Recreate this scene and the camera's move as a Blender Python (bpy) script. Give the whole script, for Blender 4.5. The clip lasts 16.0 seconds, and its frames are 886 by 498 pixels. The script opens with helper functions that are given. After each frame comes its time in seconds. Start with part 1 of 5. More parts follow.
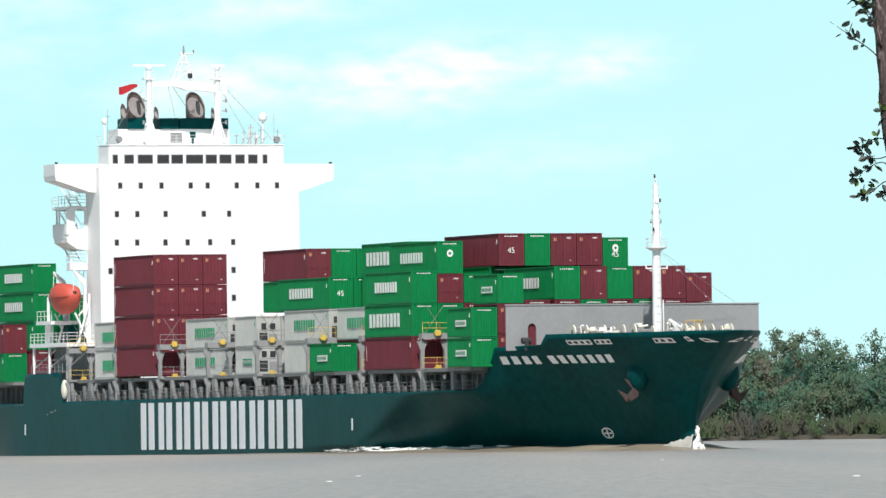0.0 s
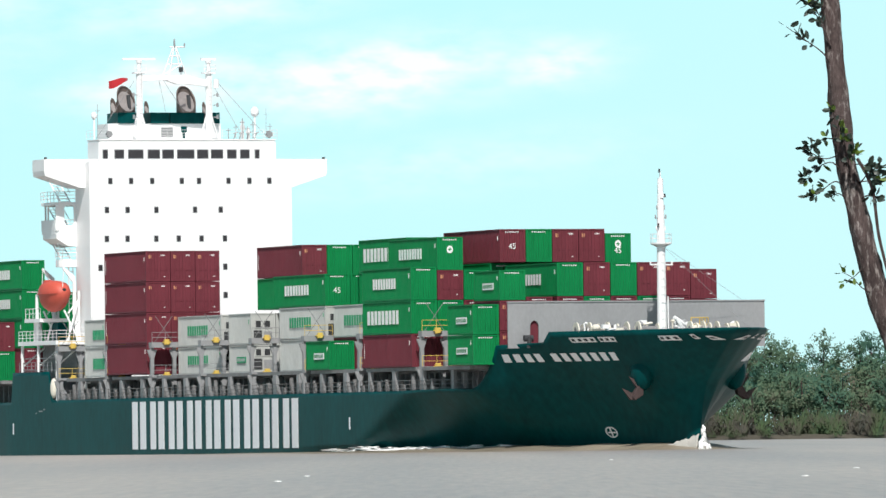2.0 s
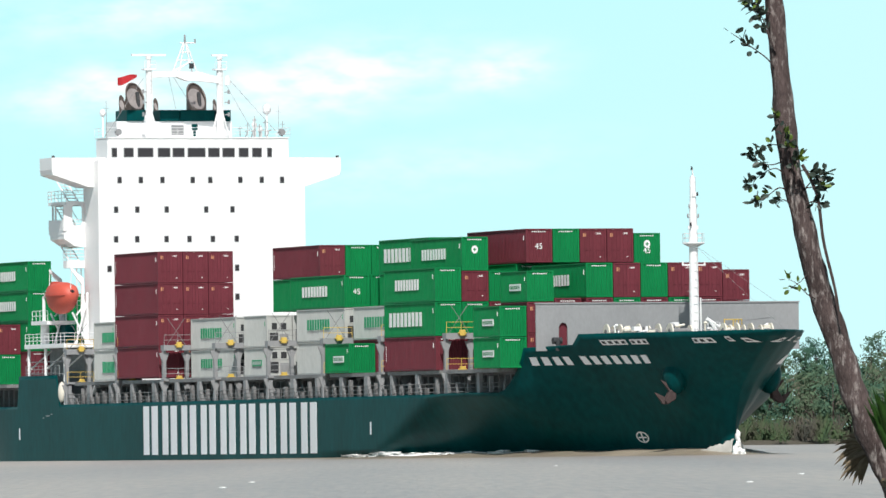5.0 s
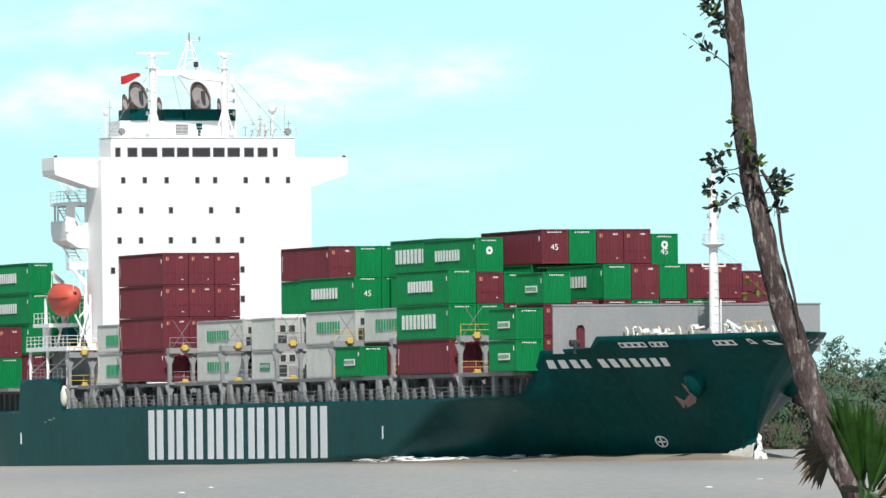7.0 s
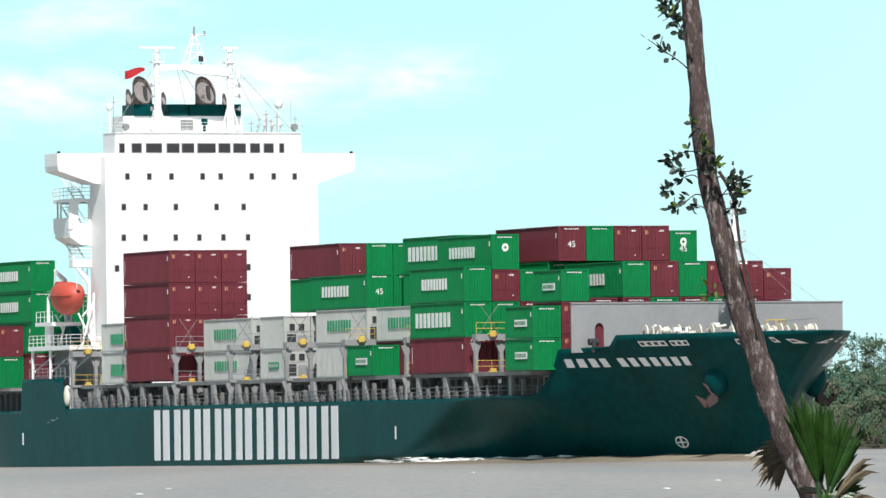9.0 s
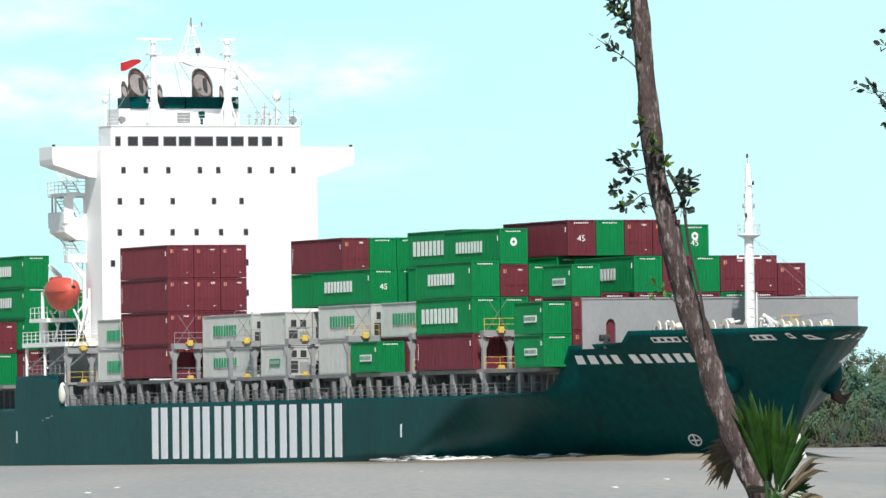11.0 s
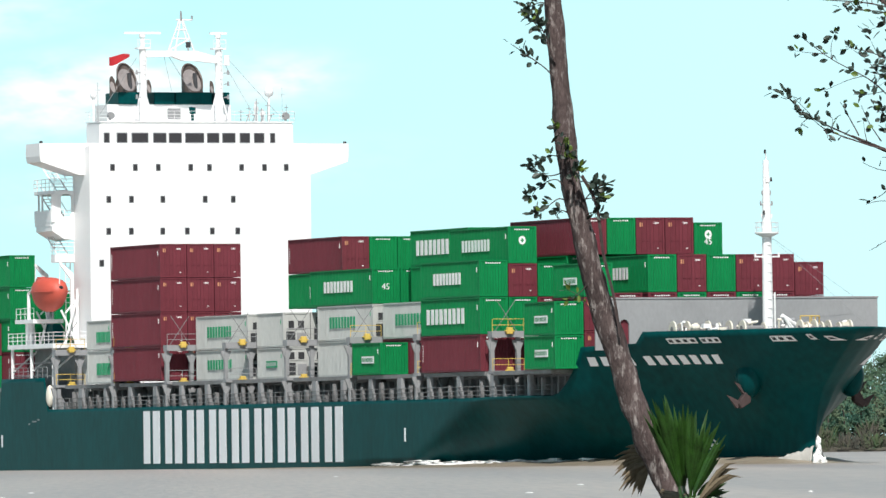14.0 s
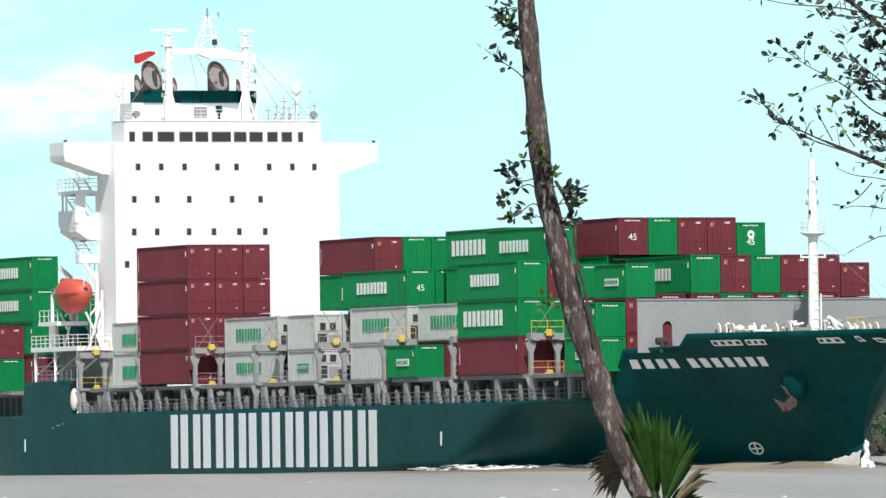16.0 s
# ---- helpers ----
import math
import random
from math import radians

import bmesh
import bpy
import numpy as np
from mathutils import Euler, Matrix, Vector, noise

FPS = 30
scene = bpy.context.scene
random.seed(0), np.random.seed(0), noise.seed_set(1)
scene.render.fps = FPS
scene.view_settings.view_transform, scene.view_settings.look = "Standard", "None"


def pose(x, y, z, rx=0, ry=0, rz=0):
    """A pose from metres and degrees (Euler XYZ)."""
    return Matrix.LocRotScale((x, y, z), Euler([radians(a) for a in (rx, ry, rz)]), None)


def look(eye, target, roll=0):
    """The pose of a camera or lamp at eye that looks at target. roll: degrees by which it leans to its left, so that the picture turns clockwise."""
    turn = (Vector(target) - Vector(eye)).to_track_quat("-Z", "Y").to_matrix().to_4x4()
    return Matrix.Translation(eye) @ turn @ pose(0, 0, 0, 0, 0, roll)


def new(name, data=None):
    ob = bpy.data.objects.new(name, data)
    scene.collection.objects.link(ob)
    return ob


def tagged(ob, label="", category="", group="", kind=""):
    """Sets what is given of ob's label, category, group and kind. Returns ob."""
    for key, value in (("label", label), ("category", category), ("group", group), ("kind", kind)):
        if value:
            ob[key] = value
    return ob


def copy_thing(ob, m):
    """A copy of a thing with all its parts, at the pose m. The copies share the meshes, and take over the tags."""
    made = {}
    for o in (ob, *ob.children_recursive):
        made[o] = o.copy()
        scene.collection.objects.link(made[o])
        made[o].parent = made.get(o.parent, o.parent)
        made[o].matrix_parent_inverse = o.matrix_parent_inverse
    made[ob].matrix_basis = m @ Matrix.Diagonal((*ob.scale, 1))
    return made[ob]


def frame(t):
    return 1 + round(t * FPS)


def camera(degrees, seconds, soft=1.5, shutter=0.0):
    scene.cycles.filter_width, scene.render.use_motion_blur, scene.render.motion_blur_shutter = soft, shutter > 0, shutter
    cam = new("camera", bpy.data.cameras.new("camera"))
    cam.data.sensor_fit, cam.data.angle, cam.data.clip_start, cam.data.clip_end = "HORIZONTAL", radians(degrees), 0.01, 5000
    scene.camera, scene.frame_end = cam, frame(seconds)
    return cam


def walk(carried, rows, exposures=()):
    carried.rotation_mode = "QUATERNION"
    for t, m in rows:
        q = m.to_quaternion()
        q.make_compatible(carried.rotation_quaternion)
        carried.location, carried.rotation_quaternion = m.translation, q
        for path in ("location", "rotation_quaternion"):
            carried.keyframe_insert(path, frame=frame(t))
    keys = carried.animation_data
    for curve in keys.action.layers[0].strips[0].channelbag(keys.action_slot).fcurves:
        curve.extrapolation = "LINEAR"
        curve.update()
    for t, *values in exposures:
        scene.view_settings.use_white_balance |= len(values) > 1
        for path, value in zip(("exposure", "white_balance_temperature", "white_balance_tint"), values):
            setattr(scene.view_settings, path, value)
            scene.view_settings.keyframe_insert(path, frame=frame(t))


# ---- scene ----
# Camera: stands on the near bank, long lens, turned by hand to follow the ship.
EYE = Vector((0, 0, 1.486))
cam = camera(5.6489, 16.0, soft=1.5)
TURNS = [(0, -0.5593, 1.1923), (0.5, -0.4927, 1.1755), (1, -0.4317, 1.2026), (1.5, -0.3266, 1.2016), (2, -0.2332, 1.1879), (2.5, -0.1928, 1.1911), (3, -0.1614, 1.2035), (3.5, -0.1258, 1.2033), (4, -0.0529, 1.2010), (6.5, 0.3369, 1.2617), (7, 0.3813, 1.2516), (7.5, 0.4101, 1.2369), (8, 0.4595, 1.2443), (8.5, 0.5493, 1.2339), (9, 0.6491, 1.2566), (11.5, 1.0552, 1.2436), (12, 1.1397, 1.2512), (12.5, 1.2428, 1.2360), (13, 1.3590, 1.2534), (13.5, 1.4890, 1.2900), (14, 1.5252, 1.2729), (14.5, 1.5397, 1.2625), (15, 1.6117, 1.2537), (15.5, 1.6842, 1.2821), (16, 1.6945, 1.3034)]


def aim(pan, tilt):
    a, b = radians(pan), radians(tilt)
    way = Vector((math.sin(a) * math.cos(b), math.cos(a) * math.cos(b), math.sin(b)))
    return look(EYE, EYE + 900 * way, -0.740)


# exposure drifts up a little
walk(cam, [(t, aim(p, q)) for t, p, q in TURNS], [(0, 0.12), (8, 0.16), (16, 0.22)])

# The ship's course: place of its own origin (under the bridge wings, at the waterline), and its heading.
SHIP_AT, SHIP_GOES, SHIP_TURN = Vector((-33.844, 902.978, 0)), Vector((2.3534, -6.9103, 0)), (21.2351, -0.3318)


def ship_pose(t):
    """x forward, y to port, z up."""
    heading = SHIP_TURN[0] + SHIP_TURN[1] * (t - 8) / 16
    return Matrix.Translation(SHIP_AT + SHIP_GOES * t) @ pose(0, 0, 0, 0, 0, heading - 90)

# ---- light ----
world = bpy.data.worlds.new("sky")
scene.world = world
world.use_nodes = True
wn, wl = world.node_tree.nodes, world.node_tree.links
wn.clear()
SUN_FROM = Vector((0.03, -0.65, 0.76)).normalized()
sky = wn.new("ShaderNodeTexSky")
sky.sky_type, sky.sun_disc = "NISHITA", False
sky.sun_elevation = math.asin(SUN_FROM.z)
sky.sun_rotation = math.atan2(SUN_FROM.x, SUN_FROM.y)
sky.dust_density, sky.air_density, sky.ozone_density = 2.0, 1.0, 1.5


def wmath(op, a, b=None, c=None):
    n = wn.new("ShaderNodeMath")
    n.operation = op
    for i, v in enumerate((a, b, c)):
        if v is None:
            continue
        if isinstance(v, (int, float)):
            n.inputs[i].default_value = v
        else:
            wl.new(v, n.inputs[i])
    return n.outputs[0]


def wmix(fac, a, b):
    n = wn.new("ShaderNodeMix")
    n.data_type = "RGBA"
    for sock, v in ((n.inputs[0], fac), (n.inputs[6], a), (n.inputs[7], b)):
        if isinstance(v, tuple):
            sock.default_value = v
        elif isinstance(v, (int, float)):
            sock.default_value = v
        else:
            wl.new(v, sock)
    return n.outputs[2]


coord = wn.new("ShaderNodeTexCoord")
sep = wn.new("ShaderNodeSeparateXYZ")
wl.new(coord.outputs["Generated"], sep.inputs[0])
az = wmath("ARCTAN2", sep.outputs[0], sep.outputs[1])
el = wmath("ARCSINE", sep.outputs[2])
# humid pale haze over the horizon, thinning upwards
haze = wmath("POWER", 2.718, wmath("MULTIPLY", wmath("MAXIMUM", wmath("SUBTRACT", el, 0.07), 0.0), -9.0))
scaled = wn.new("ShaderNodeVectorMath")
scaled.operation = "SCALE"
wl.new(sky.outputs[0], scaled.inputs[0])
scaled.inputs["Scale"].default_value = 0.055
up = wmath("MULTIPLY", wmath("MAXIMUM", el, 0.0), 16.0)
low_sky = wmix(wmath("MINIMUM", up, 1.0), (0.60, 0.93, 0.95, 1), (0.47, 0.89, 0.95, 1))
side = wmath("MINIMUM", wmath("MAXIMUM", wmath("MULTIPLY", wmath("ADD", az, 0.01), 9.0), 0.0), 1.0)
low_sky = wmix(side, low_sky, (0.61, 0.91, 0.94, 1))
base_sky = wmix(haze, scaled.outputs[0], low_sky)
# clouds
tex = wn.new("ShaderNodeTexNoise")
mapping = wn.new("ShaderNodeMapping")
mapping.inputs["Scale"].default_value = (38, 38, 95)
wl.new(coord.outputs["Generated"], mapping.inputs[0])
wl.new(mapping.outputs[0], tex.inputs["Vector"])
tex.inputs["Detail"].default_value, tex.inputs["Roughness"].default_value = 3.0, 0.5
cover = None
for a0, e0, wa, we, amount in ((-0.0125, 0.0400, 0.0150, 0.0038, 1.1), (0.0085, 0.0412, 0.0060, 0.0024, 0.9),
                               (-0.034, 0.0395, 0.0110, 0.0030, 0.9), (-0.004, 0.0300, 0.0200, 0.0030, 0.3),
                               (-0.030, 0.0480, 0.0160, 0.0030, 0.5), (-0.08, 0.05, 0.03, 0.012, 0.8),
                               (0.10, 0.08, 0.05, 0.012, 0.7)):
    da = wmath("DIVIDE", wmath("SUBTRACT", az, a0), wa)
    slope = wmath("SUBTRACT", wmath("SUBTRACT", el, e0), wmath("MULTIPLY", wmath("SUBTRACT", az, a0), 0.10))
    de = wmath("DIVIDE", slope, we)
    r2 = wmath("ADD", wmath("MULTIPLY", da, da), wmath("MULTIPLY", de, de))
    one = wmath("MULTIPLY", wmath("POWER", 2.718, wmath("MULTIPLY", r2, -1.0)), amount)
    cover = one if cover is None else wmath("MAXIMUM", cover, one)
shape = wmath("MULTIPLY", cover, wmath("MULTIPLY_ADD", tex.outputs[0], 2.6, -0.55))
cloud = wmath("MINIMUM", wmath("MAXIMUM", shape, 0.0), 0.85)
full_sky = wmix(cloud, base_sky, (0.98, 1.0, 1.0, 1))
bg = wn.new("ShaderNodeBackground")
wl.new(full_sky, bg.inputs[0])
bg.inputs[1].default_value = 1.0
wout = wn.new("ShaderNodeOutputWorld")
wl.new(bg.outputs[0], wout.inputs[0])

sun = new("sun", bpy.data.lights.new("sun", "SUN"))
sun.data.energy, sun.data.angle, sun.data.color = 4.5, radians(1.0), (1.0, 0.975, 0.94)
sun.matrix_world = look(SUN_FROM * 300, (0, 0, 0))
scene.view_settings.exposure = 0.0


# ---- materials ----
def material(name, color, rough=0.5, metal=0.0, grain=0.12, size=1.5, bump=0.0, spec=0.5, streak=0.0, spread=0.0, dirt=None):
    """Paint or surface with broad stains and fine grain; streak: vertical run-off; spread: change from piece to piece."""
    m = bpy.data.materials.new(name)
    m.use_nodes = True
    nt = m.node_tree
    p = nt.nodes["Principled BSDF"]
    p.inputs["Roughness"].default_value, p.inputs["Metallic"].default_value = rough, metal
    p.inputs["Specular IOR Level"].default_value = spec
    co = nt.nodes.new("ShaderNodeTexCoord")
    mp = nt.nodes.new("ShaderNodeMapping")
    mp.inputs["Scale"].default_value = (1, 1, 1 - 0.85 * streak)
    nt.links.new(co.outputs["Object"], mp.inputs[0])
    n1, n2 = nt.nodes.new("ShaderNodeTexNoise"), nt.nodes.new("ShaderNodeTexNoise")
    for n, s, d in ((n1, 1 / size, 4), (n2, 9 / size, 5)):
        n.inputs["Scale"].default_value, n.inputs["Detail"].default_value = s, d
        nt.links.new(mp.outputs[0], n.inputs["Vector"])
    add = nt.nodes.new("ShaderNodeMath")
    add.operation = "ADD"
    nt.links.new(n1.outputs[0], add.inputs[0])
    nt.links.new(n2.outputs[0], add.inputs[1])
    last = add.outputs[0]
    if spread:
        info = nt.nodes.new("ShaderNodeObjectInfo")
        ma = nt.nodes.new("ShaderNodeMath")
        ma.operation = "MULTIPLY_ADD"
        nt.links.new(info.outputs["Random"], ma.inputs[0])
        ma.inputs[1].default_value = spread
        nt.links.new(last, ma.inputs[2])
        sub = nt.nodes.new("ShaderNodeMath")
        sub.operation = "SUBTRACT"
        nt.links.new(ma.outputs[0], sub.inputs[0])
        sub.inputs[1].default_value = spread / 2
        last = sub.outputs[0]
    ramp = nt.nodes.new("ShaderNodeValToRGB")
    lo, hi = ramp.color_ramp.elements
    lo.position, hi.position = 0.3, 1.0
    k = dirt or color
    lo.color = (*[c * (1 - 1.6 * grain) for c in k], 1)
    hi.color = (*[min(1, c * (1 + 1.3 * grain)) for c in color], 1)
    half = nt.nodes.new("ShaderNodeMath")
    half.operation = "MULTIPLY"
    nt.links.new(last, half.inputs[0])
    half.inputs[1].default_value = 0.64
    nt.links.new(half.outputs[0], ramp.inputs[0])
    nt.links.new(ramp.outputs[0], p.inputs["Base Color"])
    if bump:
        b = nt.nodes.new("ShaderNodeBump")
        b.inputs["Strength"].default_value, b.inputs["Distance"].default_value = min(1, bump), 0.05 * bump
        nt.links.new(n2.outputs[0], b.inputs["Height"])
        nt.links.new(b.outputs[0], p.inputs["Normal"])
    return m


HULL = material("hull_paint", (0.0008, 0.053, 0.054), 0.38, grain=0.28, size=5, bump=0.05, streak=0.75, spec=0.06)
WHITE = material("white_paint", (0.82, 0.82, 0.815), 0.45, grain=0.02, size=3, streak=0.5)
LETTER = material("hull_lettering", (0.80, 0.81, 0.83), 0.5, grain=0.05, size=1.2, streak=0.6)
GREY = material("grey_paint", (0.265, 0.27, 0.275), 0.6, grain=0.10, size=2, streak=0.5)
STEEL = material("weathered_grey_steel", (0.20, 0.205, 0.21), 0.65, grain=0.25, size=1.2, streak=0.6, dirt=(0.18, 0.17, 0.16))
DECK = material("deck_paint", (0.10, 0.13, 0.12), 0.8, grain=0.2, size=2)
DARK = material("shaded_opening", (0.03, 0.032, 0.035), 0.7, grain=0.2)
GLASS = material("window_glass", (0.03, 0.022, 0.025), 0.12, grain=0.05)
YELLOW = material("yellow_paint", (0.62, 0.43, 0.09), 0.55, grain=0.15)
ORANGE = material("lifeboat_orange", (0.52, 0.085, 0.055), 0.55, grain=0.10, size=1.5)
BRONZE = material("sooty_funnel", (0.11, 0.085, 0.075), 0.5, metal=0.2, grain=0.25, size=1)
RED_FLAG = material("red_bunting", (0.42, 0.014, 0.02), 0.8)
RUST = material("rusty_anchor", (0.055, 0.034, 0.032), 0.85, grain=0.35, size=0.6, bump=0.4)
CREAM = material("cream_paint", (0.72, 0.68, 0.58), 0.5, grain=0.1)
BOX_GREEN = material("green_container_paint", (0.002, 0.182, 0.053), 0.55, grain=0.14, size=2, streak=0.6, spread=0.2, spec=0.2)
BOX_RED = material("maroon_container_paint", (0.138, 0.026, 0.037), 0.6, grain=0.16, size=2, streak=0.6, spread=0.2, spec=0.25)
BOX_WHITE = material("white_container_paint", (0.44, 0.45, 0.43), 0.5, grain=0.12, size=2, streak=0.7, spread=0.12)
MARK_WHITE = material("white_marking", (0.78, 0.78, 0.77), 0.6, grain=0.05)
PLACARD = material("faded_orange_placard", (0.50, 0.23, 0.12), 0.6, grain=0.15, size=0.4)
MARK_GREEN = material("green_marking", (0.01, 0.30, 0.13), 0.6, grain=0.08)
FOAM = material("white_foam", (0.82, 0.82, 0.80), 0.9, grain=0.08, size=0.7, bump=0.3)
BARK = material("dark_bark", (0.095, 0.070, 0.066), 0.95, grain=0.4, size=0.16, bump=0.5, dirt=(0.042, 0.03, 0.03), spec=0.2, streak=0.75)
LICHEN = material("lichened_bark", (0.095, 0.070, 0.066), 0.95, grain=0.4, size=0.16, bump=0.5, dirt=(0.042, 0.03, 0.03), spec=0.2, streak=0.75)
nt = LICHEN.node_tree
blotch, cut, pale = nt.nodes.new("ShaderNodeTexNoise"), nt.nodes.new("ShaderNodeValToRGB"), nt.nodes.new("ShaderNodeMix")
stretch = nt.nodes.new("ShaderNodeMapping")
stretch.inputs["Scale"].default_value = (1, 1, 0.32)
nt.links.new(nt.nodes["Texture Coordinate"].outputs["Object"], stretch.inputs[0])
nt.links.new(stretch.outputs[0], blotch.inputs["Vector"])
blotch.inputs["Scale"].default_value, blotch.inputs["Detail"].default_value, blotch.inputs["Roughness"].default_value = 18.0, 7.0, 0.7
cut.color_ramp.elements[0].position, cut.color_ramp.elements[1].position = 0.52, 0.66
nt.links.new(blotch.outputs[0], cut.inputs[0])
pale.data_type = "RGBA"
pale.inputs[7].default_value = (0.34, 0.30, 0.28, 1)
nt.links.new(cut.outputs[0], pale.inputs[0])
nt.links.new(nt.nodes["Color Ramp"].outputs[0], pale.inputs[6])
nt.links.new(pale.outputs[2], nt.nodes["Principled BSDF"].inputs["Base Color"])
LEAF = material("mangrove_leaf", (0.030, 0.046, 0.034), 0.5, grain=0.3, size=0.3)
LEAF_YOUNG = material("young_leaf", (0.10, 0.16, 0.02), 0.5, grain=0.3, size=0.3)
PALM = material("palm_leaf", (0.022, 0.068, 0.009), 0.4, grain=0.55, size=0.10)
STRAW = material("dead_palm_leaf", (0.15, 0.115, 0.07), 0.8, grain=0.3, size=0.25)
MUD = material("bank_mud", (0.075, 0.068, 0.05), 0.95, grain=0.3, size=4, bump=0.6)


def foliage(name, colors):
    """Colour that changes clump by clump."""
    m = bpy.data.materials.new(name)
    m.use_nodes = True
    nt = m.node_tree
    p = nt.nodes["Principled BSDF"]
    p.inputs["Roughness"].default_value = 0.9
    p.inputs["Specular IOR Level"].default_value = 0.1
    geo = nt.nodes.new("ShaderNodeNewGeometry")
    co = nt.nodes.new("ShaderNodeTexCoord")
    nz = nt.nodes.new("ShaderNodeTexNoise")
    nz.inputs["Scale"].default_value = 0.11
    nt.links.new(co.outputs["Object"], nz.inputs["Vector"])
    mixv = nt.nodes.new("ShaderNodeMath")
    mixv.operation = "MULTIPLY_ADD"
    nt.links.new(geo.outputs["Random Per Island"], mixv.inputs[0])
    mixv.inputs[1].default_value = 0.22
    shift = nt.nodes.new("ShaderNodeMath")
    shift.operation = "MULTIPLY_ADD"
    nt.links.new(nz.outputs[0], shift.inputs[0])
    shift.inputs[1].default_value, shift.inputs[2].default_value = 2.4, -0.8
    nt.links.new(shift.outputs[0], mixv.inputs[2])
    ramp = nt.nodes.new("ShaderNodeValToRGB")
    els = ramp.color_ramp.elements
    els[0].color, els[1].color = (*colors[0], 1), (*colors[-1], 1)
    for i, c in enumerate(colors[1:-1]):
        e = els.new((i + 1) / (len(colors) - 1))
        e.color = (*c, 1)
    nt.links.new(mixv.outputs[0], ramp.inputs[0])
    nt.links.new(ramp.outputs[0], p.inputs["Base Color"])
    # shading normals pulled towards one fixed direction near the sun's, evening the light
    lean, tidy = nt.nodes.new("ShaderNodeVectorMath"), nt.nodes.new("ShaderNodeVectorMath")
    lean.operation, tidy.operation = "MULTIPLY_ADD", "NORMALIZE"
    nt.links.new(geo.outputs["Normal"], lean.inputs[0])
    lean.inputs[1].default_value, lean.inputs[2].default_value = (0.3, 0.3, 0.3), (0.0, -0.5, 0.62)
    nt.links.new(lean.outputs[0], tidy.inputs[0])
    nt.links.new(tidy.outputs[0], p.inputs["Normal"])
    return m


# distance haze is put into the leaf colours as a blue-green cast
WOODS = foliage("mangrove_foliage", [(0.032, 0.092, 0.070), (0.055, 0.112, 0.074), (0.080, 0.120, 0.070), (0.118, 0.106, 0.082)])
REEDS = foliage("nipa_and_reeds", [(0.026, 0.055, 0.045), (0.05, 0.08, 0.036), (0.065, 0.058, 0.048), (0.034, 0.05, 0.042)])


def water_material(name, dull, bright):
    m = bpy.data.materials.new(name)
    m.use_nodes = True
    nt = m.node_tree
    p = nt.nodes["Principled BSDF"]
    p.inputs["Roughness"].default_value = 0.4
    p.inputs["Specular IOR Level"].default_value = 0.38
    co = nt.nodes.new("ShaderNodeTexCoord")
    mp = nt.nodes.new("ShaderNodeMapping")
    nt.links.new(co.outputs["Object"], mp.inputs[0])
    big, small = nt.nodes.new("ShaderNodeTexNoise"), nt.nodes.new("ShaderNodeTexNoise")
    mp.inputs["Scale"].default_value = (1, 0.035, 1)
    big.inputs["Scale"].default_value, small.inputs["Scale"].default_value = 0.07, 2.6
    big.inputs["Detail"].default_value = small.inputs["Detail"].default_value = 4
    for n in (big, small):
        nt.links.new(mp.outputs[0], n.inputs["Vector"])
    ramp = nt.nodes.new("ShaderNodeValToRGB")
    ramp.color_ramp.elements[0].position, ramp.color_ramp.elements[1].position = 0.38, 0.66
    ramp.color_ramp.elements[0].color = (*dull, 1)
    ramp.color_ramp.elements[1].color = (*bright, 1)
    nt.links.new(big.outputs[0], ramp.inputs[0])
    mix = nt.nodes.new("ShaderNodeMix")
    mix.data_type, mix.blend_type = "RGBA", "MULTIPLY"
    mix.inputs[0].default_value = 1.0
    # light and shade of the small ripples, multiplied into the base colour
    ripple_shade = nt.nodes.new("ShaderNodeValToRGB")
    ripple_shade.color_ramp.elements[0].position, ripple_shade.color_ramp.elements[1].position = 0.30, 0.72
    ripple_shade.color_ramp.elements[0].color, ripple_shade.color_ramp.elements[1].color = (0.80, 0.83, 0.86, 1), (1.10, 1.08, 1.06, 1)
    nt.links.new(small.outputs[0], ripple_shade.inputs[0])
    nt.links.new(ramp.outputs[0], mix.inputs[6])
    nt.links.new(ripple_shade.outputs[0], mix.inputs[7])
    nt.links.new(mix.outputs[2], p.inputs["Base Color"])
    b = nt.nodes.new("ShaderNodeBump")
    b.inputs["Strength"].default_value, b.inputs["Distance"].default_value = 0.8, 0.25
    nt.links.new(small.outputs[0], b.inputs["Height"])
    nt.links.new(b.outputs[0], p.inputs["Normal"])
    return m


# sky sheen is put into both tones, paler than silt alone
WATER = water_material("silty_river_water", (0.325, 0.303, 0.280), (0.435, 0.388, 0.340))
FROTH = material("frothy_silty_water", (0.50, 0.48, 0.44), 0.6, grain=0.2, size=0.6, bump=0.3)
SILT = water_material("churned_silty_water", (0.20, 0.17, 0.125), (0.34, 0.29, 0.225))


# ---- building helpers ----
def mesh_of(name, bm, mat_, smooth=False):
    me = bpy.data.meshes.new(name)
    bm.normal_update()
    bm.to_mesh(me)
    bm.free()
    for m in mat_ if isinstance(mat_, (list, tuple)) else [mat_]:
        me.materials.append(m)
    if smooth:
        for f in me.polygons:
            f.use_smooth = True
    return me


def part(name, bm, mat_, parent=None, label="", smooth=False):
    ob = new(name, mesh_of(name, bm, mat_, smooth))
    if parent is not None:
        ob.parent = parent
    if label:
        tagged(ob, label)
    return ob


